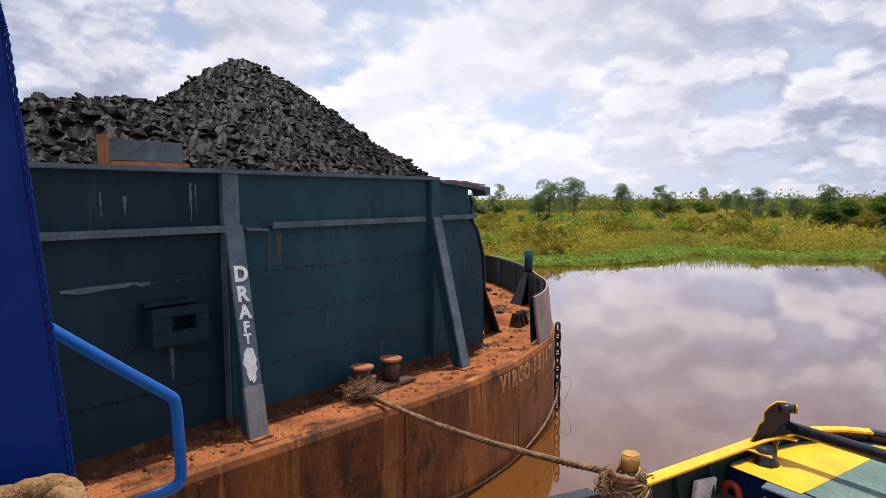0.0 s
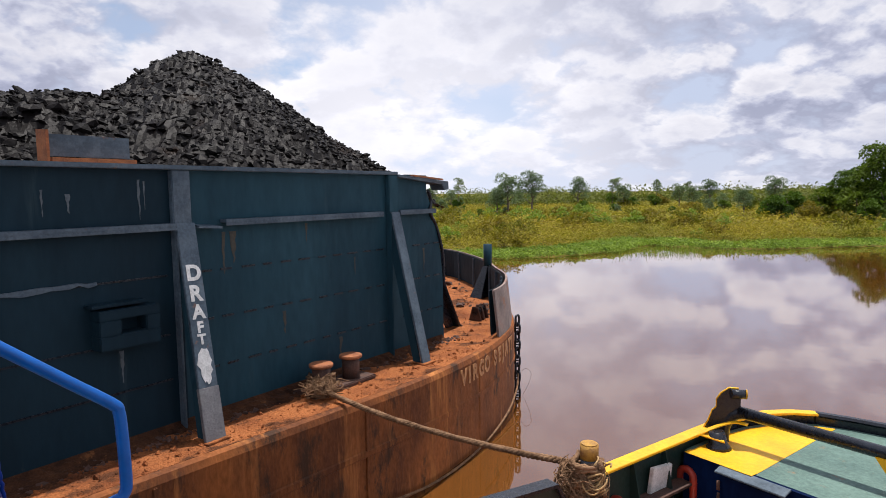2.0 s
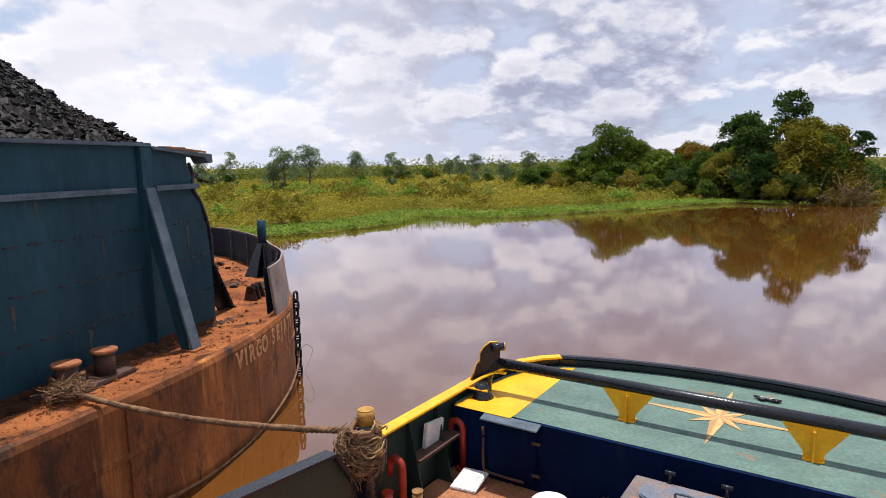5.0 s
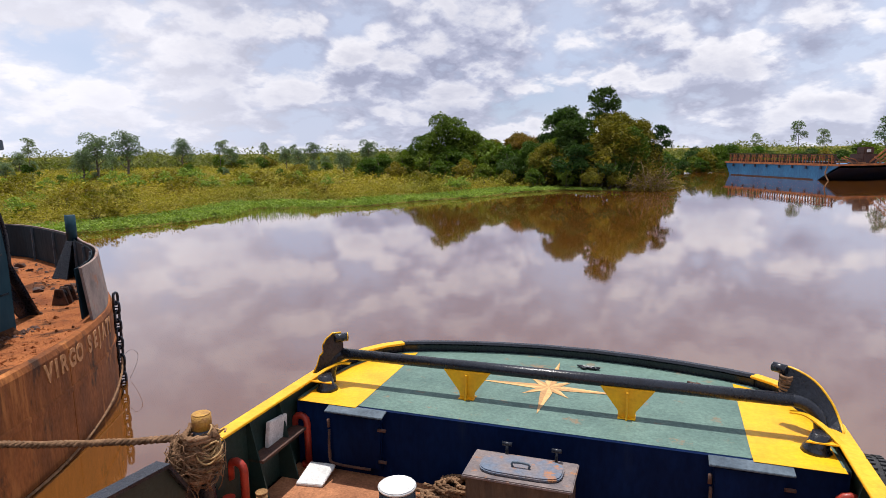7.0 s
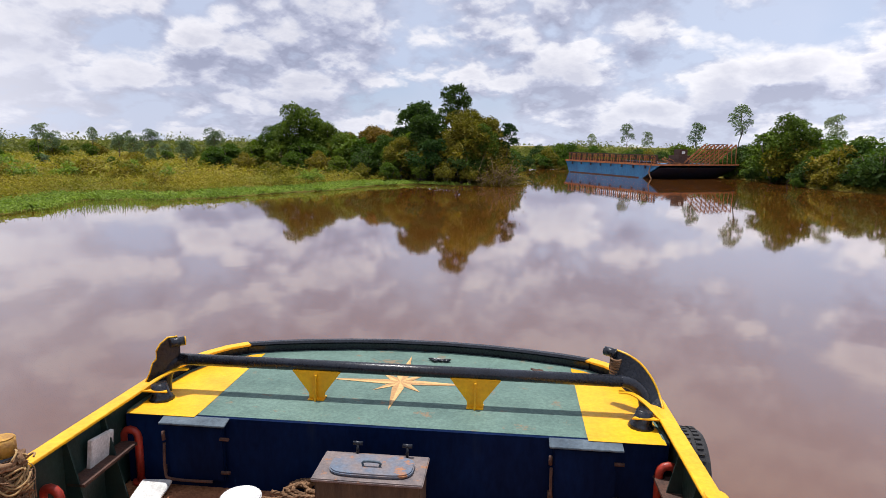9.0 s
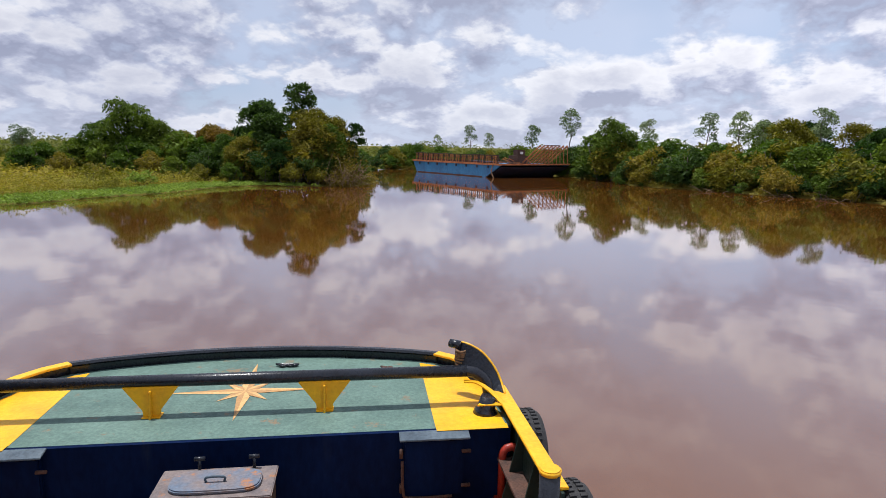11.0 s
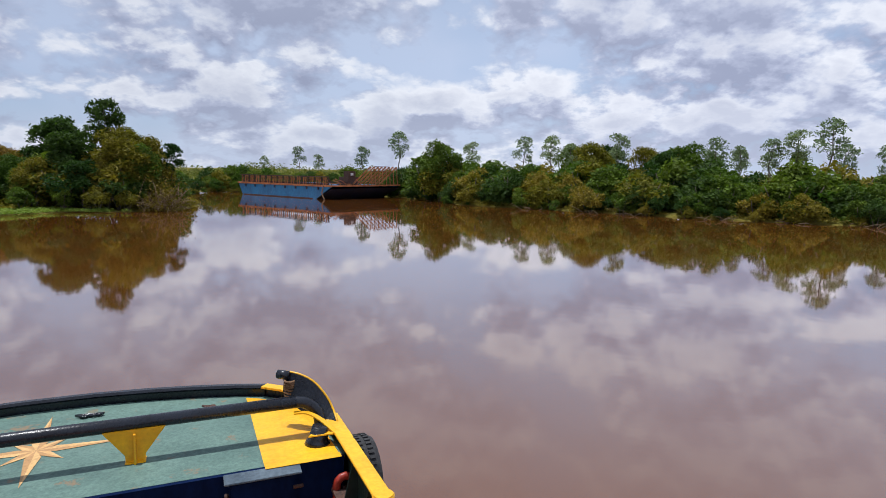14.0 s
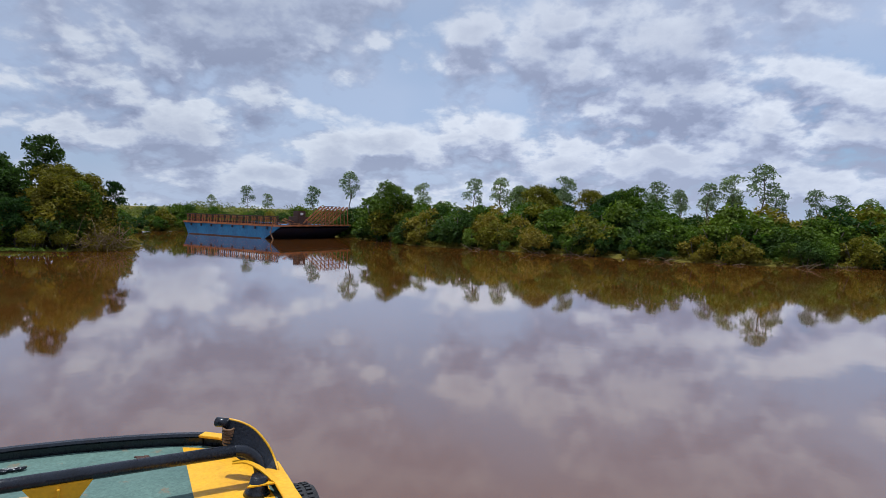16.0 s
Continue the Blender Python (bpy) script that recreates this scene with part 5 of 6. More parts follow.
for k in range(16):
    c = Vector((-0.72 + 0.25 * rng.normal() * 0.7, -0.3 + 0.1 * rng.normal(), MAIN + 0.05 + 0.16 * rng.random()))
    pts = [c + Vector((0.24 * math.cos(a + k) * (1 + 0.15 * rng.normal()), 0.13 * math.sin(a + k), 0.02 * rng.normal())) for a in np.linspace(0, 5.0, 9)]
    rope_bm(bm, pts, 0.026, 6.0)
rh = part("coiled_rope", bm, M_ROPE, None)
rh.matrix_world = TUG
tagged(rh, "heap of frayed brown rope on the tug deck", "rope")
bm = bmesh.new()
for k in range(30):
    c = Vector((-1.62 + 0.1 * rng.normal(), -1.0 + 0.07 * rng.normal(), MAIN + 0.05 + 0.05 * rng.random()))
    pts = [c + Vector(rng.normal(size=3) * (0.1, 0.07, 0.03)) for _ in range(4)]
    tube(bm, smooth_path(pts, 3), 0.02, 6)
rg = part("dark_rag", bm, M_BLACK, None)
rg.matrix_world = TUG
tagged(rg, "crumpled dark rag on the tug deck", "rag")
for x, y, dx, dy, m_ in ((0.35, 2.1, 0.16, 0.05, M_BLACK), (1.72, 1.85, 0.1, 0.07, M_DKRUST)):
    bm = bmesh.new()
    for k in range(6):
        pts = [Vector((x + dx * rng.normal() * 0.5, y + dy * rng.normal() * 0.5, GREEN + 0.02 + 0.012 * rng.random())) for _ in range(4)]
        tube(bm, smooth_path(pts, 3), 0.014, 5)
    sc = part("deck_scrap", bm, m_, None)
    sc.matrix_world = TUG
    tagged(sc, "small dark scrap lying on the green deck", "scrap")

# frayed rope turns round the port bitt
bw = thing("bitt_wrap", TUG, "matted frayed rope wound round the tug's bitt", "rope")
c0 = Vector((-3.03, -1.74, 0))
for k in range(8):
    bm = bmesh.new()
    ring = [c0 + Vector((0.155 * math.cos(a) * (1 + 0.12 * rng.normal()), 0.155 * math.sin(a), 1.86 + 0.055 * k + 0.02 * rng.normal())) for a in np.linspace(0, 2 * math.pi, 14)]
    rope_bm(bm, ring, 0.038, 5.0)
    part("rope_turn", bm, M_ROPE, bw)
core = c0 + Vector((-0.06, -0.02, 1.98))


def curl(size, turn, sag):
    """A loose curl lying on the outside of the matted lump."""
    a, b = rng.uniform(0, 6.28), rng.uniform(-1.0, 1.0)
    k = size * rng.uniform(0.85, 1.12)
    da, db_ = rng.uniform(-turn, turn), rng.uniform(-0.9, 0.5)
    return [core + Vector((0.27 * k * math.cos(a + da * t) * math.cos(b + db_ * t), 0.23 * k * math.sin(a + da * t) * math.cos(b + db_ * t), 0.26 * k * math.sin(b + db_ * t) - sag * t * t))
            + Vector(rng.normal(size=3) * 0.012) for t in (0.0, 0.25, 0.5, 0.75, 1.0)]


for k in range(26):
    bm = bmesh.new()
    rope_bm(bm, smooth_path(curl(0.92, 2.4, 0.05), 4), 0.026, 6.0)
    part("matted_end", bm, M_ROPE, bw)
for k in range(190):
    bm = bmesh.new()
    tube(bm, smooth_path(curl(1.05, 1.6, rng.uniform(0.0, 0.2)), 3), 0.0055, 4)
    part("frayed_strand", bm, M_ROPE, bw)
bs = thing("loose_strands", TUG, "pale yellow rope strands looped over the bitt", "rope")
for k in range(22):
    bm = bmesh.new()
    cc = c0 + Vector((0.12, -0.02, 2.16)) + Vector(rng.normal(size=3) * (0.03, 0.03, 0.05))
    a0, rr = rng.uniform(0, 6.28), rng.uniform(0.06, 0.14)
    tilt = rng.normal() * 0.6
    pts = [cc + Vector((rr * math.cos(a0 + u), rr * 0.8 * math.sin(a0 + u), rr * 0.9 * math.sin(a0 + u + tilt) - 0.03 * u)) for u in np.linspace(0, rng.uniform(2.5, 6.0), 9)]
    tube(bm, smooth_path(pts, 3), 0.0095, 6)
    part("strand", bm, M_STRAND, bs)

# small turns of rusty line wound under the starboard horn tip
lw_ = thing("horn_lashing", TUG, "rusty brown line wound under the tow horn's tip", "rope")
for k in range(7):
    bm = bmesh.new()
    cc = Vector((2.6, 0.97, 2.47 - 0.03 * k))
    tube(bm, [cc + Vector((0.06 * math.cos(u), 0.06 * math.sin(u), 0.012 * math.sin(u + k))) for u in np.linspace(0, 6.28, 17)], 0.015, 6)
    part("turn", bm, M_ROPE, lw_)


def tyre(y, z):
    th = thing("fender_tyre", TUG, "worn black tyre hung as a fender on the tug's side", "tyre", "fender tyres")
    bm = bmesh.new()
    c = Vector((3.22, y, z))
    ring = arc(c, 0.3, 0, 360, 28, (0, 1, 0), (0, 0, 1))
    prof = [(-0.12, 0.1), (-0.1, -0.1), (0.1, -0.1), (0.12, 0.1), (0.07, 0.13), (-0.07, 0.13)]
    rings = []
    for p in ring[:-1]:
        o = (p - c).normalized()
        rings.append([bm.verts.new(p + o * h + Vector((u, 0, 0))) for u, h in prof])
    for i in range(len(rings)):
        a, b = rings[i], rings[(i + 1) % len(rings)]
        for j in range(6):
            bm.faces.new((a[j], b[j], b[(j + 1) % 6], a[(j + 1) % 6]))
    part("carcass", bm, M_TYRE, th)
    bm = bmesh.new()
    for i in range(44):
        a = 2 * math.pi * i / 44
        o, t = Vector((0, math.cos(a), math.sin(a))), Vector((0, -math.sin(a), math.cos(a)))
        for u in (-0.07, 0.03):
            q = c + o * 0.435 + Vector((u, 0, 0))
            beam(bm, q - t * 0.016, q + t * 0.016, 0.06, 0.02, o)
    part("tread", bm, M_TYRE, th)
    bm = bmesh.new()
    tube(bm, [(3.14, y, z + 0.28), (3.08, y, CAP)], 0.012, 6)
    part("lashing", bm, M_ROPE, th)


tyre(0.0, 1.62)
tyre(-1.5, 1.6)

# ---- the upper deck where the camera stands ----
UPPER = 3.4
bm = bmesh.new()
box(bm, -1.8, 1.8, -12, -6.2, MAIN, UPPER - 0.06)
part("deckhouse", bm, M_WHITE, tug)
bm = bmesh.new()
box(bm, -1.95, 1.95, -12, -6.05, UPPER - 0.06, UPPER)
part("upper_deck", bm, M_GREEN, tug)
bm = bmesh.new()
slab(bm, [(-1.03, 1.33, 5.9), (-0.97, 1.40, 5.4), (-0.897, 1.44, 4.33), (-0.84, 1.47, UPPER), (-1.5, 1.05, UPPER), (-1.5, 1.05, 5.9)], (-0.05, 0.08, 0))
po = part("blue_stanchion", bm, M_BLUE, None, bevel=0.006)
tagged(po, "broad deep-blue steel stanchion with a welded edge", "stanchion")
bm = bmesh.new()
pts = [Vector((-1.0, 1.365, 5.65)), Vector((-0.965, 1.405, 5.37)), Vector((-0.893, 1.445, 4.33)), Vector((-0.835, 1.475, UPPER))]
bead = []
for i in range(420):
    k = i / 419 * 2.999
    bead.append(pts[int(k)].lerp(pts[int(k) + 1], k % 1) + Vector((0.0016 * math.sin(i * 1.9), 0.0012 * math.sin(i * 2.7), 0)))
tube(bm, bead, 0.0042, 6)
part("weld_seam", bm, M_BLUE, po)
bm = bmesh.new()
tube(bm, smooth_path([(-1.36, 1.98, 4.64), (-1.29, 2.02, 4.57), (-1.1, 2.125, 4.395), (-0.99, 2.185, 4.295), (-0.975, 2.193, 4.265), (-0.97, 2.195, 4.2), (-0.965, 2.195, 4.03), (-0.97, 2.19, 3.975), (-1.0, 2.16, 3.955), (-1.12, 2.02, 3.95), (-1.3, 1.85, 3.95)], 5), 0.0205, 14)
rl = part("hand_rail", bm, M_RAIL, None)
tagged(rl, "bright blue tubular handrail at the ladder head", "railing")
bm = bmesh.new()
tube(bm, [(-1.12, 2.02, UPPER), (-1.12, 2.02, 3.95)], 0.02, 12)
part("rail_post", bm, M_RAIL, rl)
cl = thing("rope_coil", Matrix(), "coil of thick pale rope hung on the upper deck rail", "rope")
for k in range(4):
    bm = bmesh.new()
    c = Vector((-0.89 - 0.01 * k, 1.2, 4.36 - 0.062 * k))
    ring = [c + Vector((0.115 * math.cos(a), 0.1 * math.sin(a), 0.014 * math.sin(2 * a + k))) for a in np.linspace(0, 2 * math.pi, 60)]
    rope_bm(bm, ring, 0.038, 6.5)
    part("turn", bm, M_TAN, cl)
bm = bmesh.new()
tube(bm, [(-0.91, 1.2, UPPER), (-0.91, 1.2, 4.11)], 0.03, 10)
box(bm, -1.02, -0.8, 1.1, 1.3, 4.1, 4.13)
part("coil_stand", bm, M_BLUE, cl)

# ---- far barge across the river ----
FAR = pose(96.2, 33.2, 0, 0, 0, math.degrees(math.atan2(21.3, 12.8)))       # x along its long side towards the far end, -y... inboard is to the right
fb = thing("moored_barge", FAR, "empty blue barge with rusty orange rails moored by the far bank", "barge")
LN, WD, FBD = 26.0, -15.5, 2.15
bm = bmesh.new()
v = [bm.verts.new(p) for p in ((4.5, 0, -0.4), (LN - 1.0, 0, -0.4), (LN + 0.6, 0, FBD), (-0.3, 0, FBD), (4.5, WD, -0.4), (LN - 1.0, WD, -0.4), (LN + 0.6, WD, FBD), (-0.3, WD, FBD))]
for f in ((0, 1, 2, 3), (7, 6, 5, 4), (2, 1, 5, 6), (0, 4, 5, 1), (3, 2, 6, 7)):
    bm.faces.new([v[i] for i in f])
part("hull", bm, M_FARBLUE, fb, "bright blue hull streaked with rust")
bm = bmesh.new()
v = [bm.verts.new(p) for p in ((4.5, 0.02, -0.4), (-0.3, 0.02, FBD - 0.35), (-0.3, WD, FBD - 0.35), (4.5, WD, -0.4))]
bm.faces.new(v)
g = bmesh.ops.extrude_face_region(bm, geom=bm.faces[:])
bmesh.ops.translate(bm, vec=(-0.06, 0, 0), verts=[q for q in g["geom"] if isinstance(q, bmesh.types.BMVert)])
part("raked_end", bm, M_FARDARK, fb, "dark raked bow end")
bm = bmesh.new()
box(bm, -0.4, LN + 0.7, -0.05, 0.14, FBD - 0.1, FBD + 0.2)
box(bm, -0.5, -0.3, WD, 0.1, FBD - 0.05, FBD + 0.2)
part("rubbing_strake", bm, M_FARRUST, fb, "rust-orange gunwale")
for i in range(44):
    x = 1.0 + i * (LN - 1.2) / 43
    bm = bmesh.new()
    beam(bm, (x, -0.3, FBD), (x, -0.3, FBD + 1.5), 0.13, 0.1, (1, 0, 0))
    beam(bm, (x, -0.35, FBD + 1.4), (x + 0.25, -1.3, FBD), 0.1, 0.09)
    part("rail_frame", bm, M_FARRUST if i % 3 else M_DKRUST, fb)
bm = bmesh.new()
box(bm, 1.0, LN - 0.2, -0.5, -0.42, FBD, FBD + 0.45)
part("low_board", bm, M_DKRUST, fb)
bm = bmesh.new()
beam(bm, (0.8, -0.3, FBD + 1.5), (LN, -0.3, FBD + 1.5), 0.22, 0.14)
beam(bm, (0.8, -0.3, FBD + 1.15), (LN, -0.3, FBD + 1.15), 0.09, 0.06)
part("top_rail", bm, M_DKRUST, fb)
for i in range(8):
    x = 3.0 + i * 3.0
    bm = bmesh.new()
    box(bm, x - 0.16, x + 0.16, 0.1, 0.24, FBD - 0.6, FBD - 0.15)
    part("fender_block", bm, M_FARDARK, fb)
cab = thing("deck_machine", FAR, "dark tracked machine cabin standing on the moored barge", "machine")
bm = bmesh.new()
box(bm, 1.6, 4.2, -7.5, -5.2, FBD, FBD + 1.5)
part("body", bm, M_DKRUST, cab, bevel=0.1)
bm = bmesh.new()
box(bm, 2.0, 3.4, -7.2, -5.6, FBD + 1.5, FBD + 2.45)
part("cab", bm, M_DKRUST, cab, bevel=0.08)
bm = bmesh.new()
box(bm, 1.96, 1.99, -6.6, -6.0, FBD + 1.75, FBD + 2.15)
part("cab_window", bm, M_WHITE, cab)
rmp = thing("loading_ramp", FAR, "rust-brown lattice ramp lying raised at the barge's end", "ramp")
for y in (-8.6, -9.5, -10.4, -11.3, -12.2, -13.1, -14.0, -14.9):
    bm = bmesh.new()
    beam(bm, (1.8, y + 2.5, FBD + 0.1), (-0.2, y, FBD + 3.3), 0.2, 0.24)
    beam(bm, (-0.2, y, FBD + 3.3), (-0.1, y - 0.3, FBD), 0.1, 0.1)
    part("ramp_beam", bm, M_FARRUST if round(y * 10) % 3 else M_DKRUST, rmp)
for k in range(5):
    t = k / 4
    bm = bmesh.new()
    beam(bm, (1.8 - 2 * t, -7.0 - 2.5 * t, FBD + 0.1 + 3.2 * t), (1.8 - 2 * t, -10.3 - 2.5 * t, FBD + 0.1 + 3.2 * t), 0.1, 0.1)
    part("ramp_rung", bm, M_DKRUST, rmp)
bm = bmesh.new()
tube(bm, smooth_path([(1.5, 0.25, FBD + 0.1), (1.6, 0.5, 1.0), (0.9, 0.55, 0.0)], 5), 0.09, 6)
part("tow_hawser", bm, M_ROPE, fb, "pale hawser hanging over the bow")


bm = bmesh.new()
box(bm, 4.6, LN - 1.1, -0.02, 0.02, 0.0, 0.16)
part("boot_line", bm, M_DKRUST, fb, "rusty line along the water")
pile_rng = np.random.default_rng(5)
heap = thing("scrap_beams", FAR, "jumble of rusty steel beams heaped on the barge's deck", "beams")
for k in range(26):
    a, s = pile_rng.uniform(-0.7, 0.7), pile_rng.uniform(1.2, 2.6)
    p = Vector((pile_rng.uniform(0.4, 3.2), pile_rng.uniform(-8.6, -1.6), FBD + 0.12 + pile_rng.uniform(0, 0.35)))
    q = p + Vector((math.sin(a) * 0.6, math.cos(a) * s, pile_rng.uniform(-0.05, 0.85)))
    bm = bmesh.new()
    beam(bm, p, q, 0.12, 0.12)
    part("beam", bm, M_FARRUST if k % 3 else M_DKRUST, heap)


# ---- plants ----
def tree_thing(name, label, category):
    return thing(name, pose(0, 0, -60), label, category)


def trunk_bm(bm, rng, h, r, lean=0.05, limbs=5, spread=0.3, start=0.45):
    pts = [Vector((lean * h * (i / 6) ** 1.5 + 0.02 * h * rng.normal() * (i > 0), 0.02 * h * rng.normal() * (i > 0), h * i / 6 - (0.3 if i == 0 else 0))) for i in range(7)]
    tube(bm, smooth_path(pts, 2), r, 7, r * 0.35)
    ends = [pts[-1]]
    for k in range(limbs):
        t = start + (0.95 - start) * k / max(limbs - 1, 1)
        i = min(int(t * 6), 5)
        p = pts[i].lerp(pts[i + 1], t * 6 - i)
        a = 2.4 * k + rng.random()
        q = p + Vector((math.cos(a), math.sin(a), 0.75)) * h * spread * (1.1 - 0.6 * t)
        tube(bm, [p, p.lerp(q, 0.5) + Vector((0, 0, -0.02 * h)), q], r * 0.45, 5, r * 0.15)
        ends.append(q)
    return ends


def make_broad(seed, h, r, material, count, leafsize, label):
    rng = np.random.default_rng(seed)
    th = tree_thing("tree", label, "tree")
    bm = bmesh.new()
    ends = trunk_bm(bm, rng, h * 0.72, 0.028 * h, 0.03, 7, 0.33, 0.3)
    part("trunk", bm, M_BARK, th)
    blobs = [(e.x, e.y, e.z + 0.04 * h, r * rng.uniform(0.34, 0.5)) for e in ends]
    for _ in range(9):
        a, k = rng.uniform(0, 6.28), rng.random() ** 0.5
        blobs.append((r * 0.75 * k * math.cos(a), r * 0.75 * k * math.sin(a), h * rng.uniform(0.42, 0.86) * (1 - 0.25 * k), r * rng.uniform(0.26, 0.42)))
    P = crown_points(rng, blobs, count, 0.85)
    P[:, 2] *= h / (P[:, 2].max() + 1e-6)
    quads("crown", leaf_quads(rng, P, leafsize), material, th)
    return th


def make_thin(seed, h, material, count, label):
    rng = np.random.default_rng(seed)
    th = tree_thing("slender_tree", label, "tree")
    bm = bmesh.new()
    ends = trunk_bm(bm, rng, h * 0.93, 0.012 * h, 0.04, 6, 0.17, 0.55)
    part("trunk", bm, M_BARK, th)
    blobs = [(e.x * 0.8, e.y * 0.8, e.z, h * rng.uniform(0.06, 0.1)) for e in ends]
    for _ in range(9):
        t = rng.uniform(0.6, 0.97)
        k = 0.13 * h * math.sin((t - 0.5) * 2 * math.pi * 0.8)
        a = rng.uniform(0, 6.28)
        blobs.append((0.04 * h * t + k * math.cos(a), k * math.sin(a), h * t, h * rng.uniform(0.04, 0.075)))
    P = crown_points(rng, blobs, count, 1.0)
    P[:, 2] *= h / P[:, 2].max()
    quads("crown", leaf_quads(rng, P, 0.17, 0.2), material, th)
    return th


def make_bush(seed, h, r, material, count, leafsize, label, name="bush"):
    rng = np.random.default_rng(seed)
    th = tree_thing(name, label, "bush")
    bm = bmesh.new()
    for k in range(4):
        a = 1.6 * k + rng.random()
        tube(bm, [(0, 0, -0.3), (0.3 * r * math.cos(a), 0.3 * r * math.sin(a), h * 0.4), (0.55 * r * math.cos(a), 0.55 * r * math.sin(a), h * 0.75)], 0.02 * h, 5, 0.006 * h)
    part("stem", bm, M_BARK, th)
    blobs = []
    for _ in range(16):
        a, k = rng.uniform(0, 6.28), rng.random() ** 0.6
        blobs.append((r * 0.72 * k * math.cos(a), r * 0.72 * k * math.sin(a), h * rng.uniform(0.12, 0.82) * (1 - 0.35 * k * k), r * rng.uniform(0.22, 0.4)))
    P = crown_points(rng, blobs, count, 0.9)
    P[:, 2] *= h / P[:, 2].max()
    quads("foliage", leaf_quads(rng, P, leafsize), material, th)
    return th


def place(proto, x, y, h, h0, yaw, z=0.3, group="", label=""):
    k = h / h0
    ob = copy_thing(proto, pose(x, y, z, 0, 0, yaw) )
    ob.scale = (k, k, k)
    if group:
        ob["group"] = group
    if label:
        ob["label"] = label
    return ob


rng = np.random.default_rng(77)
BROAD = [make_broad(1, 10, 4.2, M_LEAF, 7500, 0.23, "leafy green riverside tree with a rounded crown"),
         make_broad(2, 10, 3.8, M_LEAF_D, 7500, 0.23, "dark green riverside tree with a dense crown"),
         make_broad(3, 10, 4.4, M_LEAF_Y, 7500, 0.23, "olive green riverside tree with an uneven crown"),
         make_broad(4, 10, 4.2, M_LEAF_O, 7500, 0.23, "russet-leaved tree on the river bank")]
# lone marsh trees wear the leaf colour with haze painted in
BROAD.append(make_broad(5, 10, 3.6, M_LEAF_HAZY, 3600, 0.2, "airy tree standing alone in the marsh, paled by painted haze"))
THIN = [make_thin(11, 10, M_THIN_HAZY, 1100, "slender tall tree with an airy crown"),
        make_thin(12, 10, M_THIN_HAZY, 1300, "slender tall tree with a small round crown"),
        make_thin(13, 10, M_LEAF_D, 2600, "slender dark tree standing above the thicket")]
BUSH = [make_bush(21, 5, 3.4, M_LEAF, 2300, 0.24, "dense green riverside bush"),
        make_bush(22, 5, 3.2, M_LEAF_D, 2300, 0.24, "dense dark green riverside bush"),
        make_bush(23, 5, 3.6, M_LEAF_Y, 2300, 0.24, "olive yellow riverside bush"),
        make_bush(24, 5, 3.3, M_LEAF, 2300, 0.24, "leafy bush of the river thicket")]
SHRUB = [make_bush(31, 1.6, 1.5, M_GRASS, 700, 0.14, "green shrub standing in the marsh", "shrub"),
         make_bush(32, 1.6, 1.6, M_LEAF_Y, 700, 0.14, "olive shrub standing in the marsh", "shrub")]

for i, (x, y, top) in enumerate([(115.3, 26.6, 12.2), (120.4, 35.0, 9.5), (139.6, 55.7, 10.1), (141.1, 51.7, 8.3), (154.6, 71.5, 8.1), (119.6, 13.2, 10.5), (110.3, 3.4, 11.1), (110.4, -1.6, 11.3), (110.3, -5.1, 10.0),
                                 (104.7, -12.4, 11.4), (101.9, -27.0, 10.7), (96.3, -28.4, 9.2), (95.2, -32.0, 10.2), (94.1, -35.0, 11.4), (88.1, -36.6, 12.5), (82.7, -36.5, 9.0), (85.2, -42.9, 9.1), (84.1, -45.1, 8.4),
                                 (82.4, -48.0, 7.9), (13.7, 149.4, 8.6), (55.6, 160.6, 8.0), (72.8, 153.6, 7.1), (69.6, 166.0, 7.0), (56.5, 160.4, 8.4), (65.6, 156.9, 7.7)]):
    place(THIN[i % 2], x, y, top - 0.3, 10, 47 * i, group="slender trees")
for i, (x, y, top, k) in enumerate([(101.0, 16.2, 10.0, 0), (97.1, -7.7, 9.6, 2), (98.1, -21.3, 9.8, 0), (93.8, -17.6, 8.4, 1), (67.2, 57.2, 10.8, 1), (46.9, 163.4, 9.0, 4), (79.2, 127.4, 7.8, 4), (77.2, 151.5, 7.7, 4),
                                    (66.7, 48.1, 9.6, 2), (63.6, 52.2, 8.9, 1), (67.4, 66.5, 7.6, 3), (65.5, 63, 7.0, 3), (63.3, 77.7, 11.0, 0), (65.2, 73.5, 8.1, 0), (61.8, 81.5, 8.0, 0), (61.0, 49.0, 5.6, 1), (61.2, 54.9, 5.9, 2), (69.5, 50.5, 9.0, 1),
                                    (18.5, 108.4, 8.4, 4), (26.9, 127.2, 9.5, 4), (16.5, 107, 6.0, 4), (54.4, 95.6, 5.4, 4), (71, 60, 8, 0), (72, 52, 6.5, 1), (64.4, 46.6, 8.4, 2), (65.6, 45.4, 7.6, 0), (68.2, 46.2, 8.6, 2), (66, 61.5, 6.6, 3), (64.4, 68.8, 6.6, 2), (62.6, 58.6, 6.2, 0)]):
    place(BROAD[k], x, y, top - 0.3, 10, 61 * i, group="riverside trees")
place(THIN[2], 67.1, 50.9, 12.5, 10, 10, group="slender trees")
place(THIN[2], 68.7, 41.5 + 1.5, 7.4, 10, 130, group="slender trees")

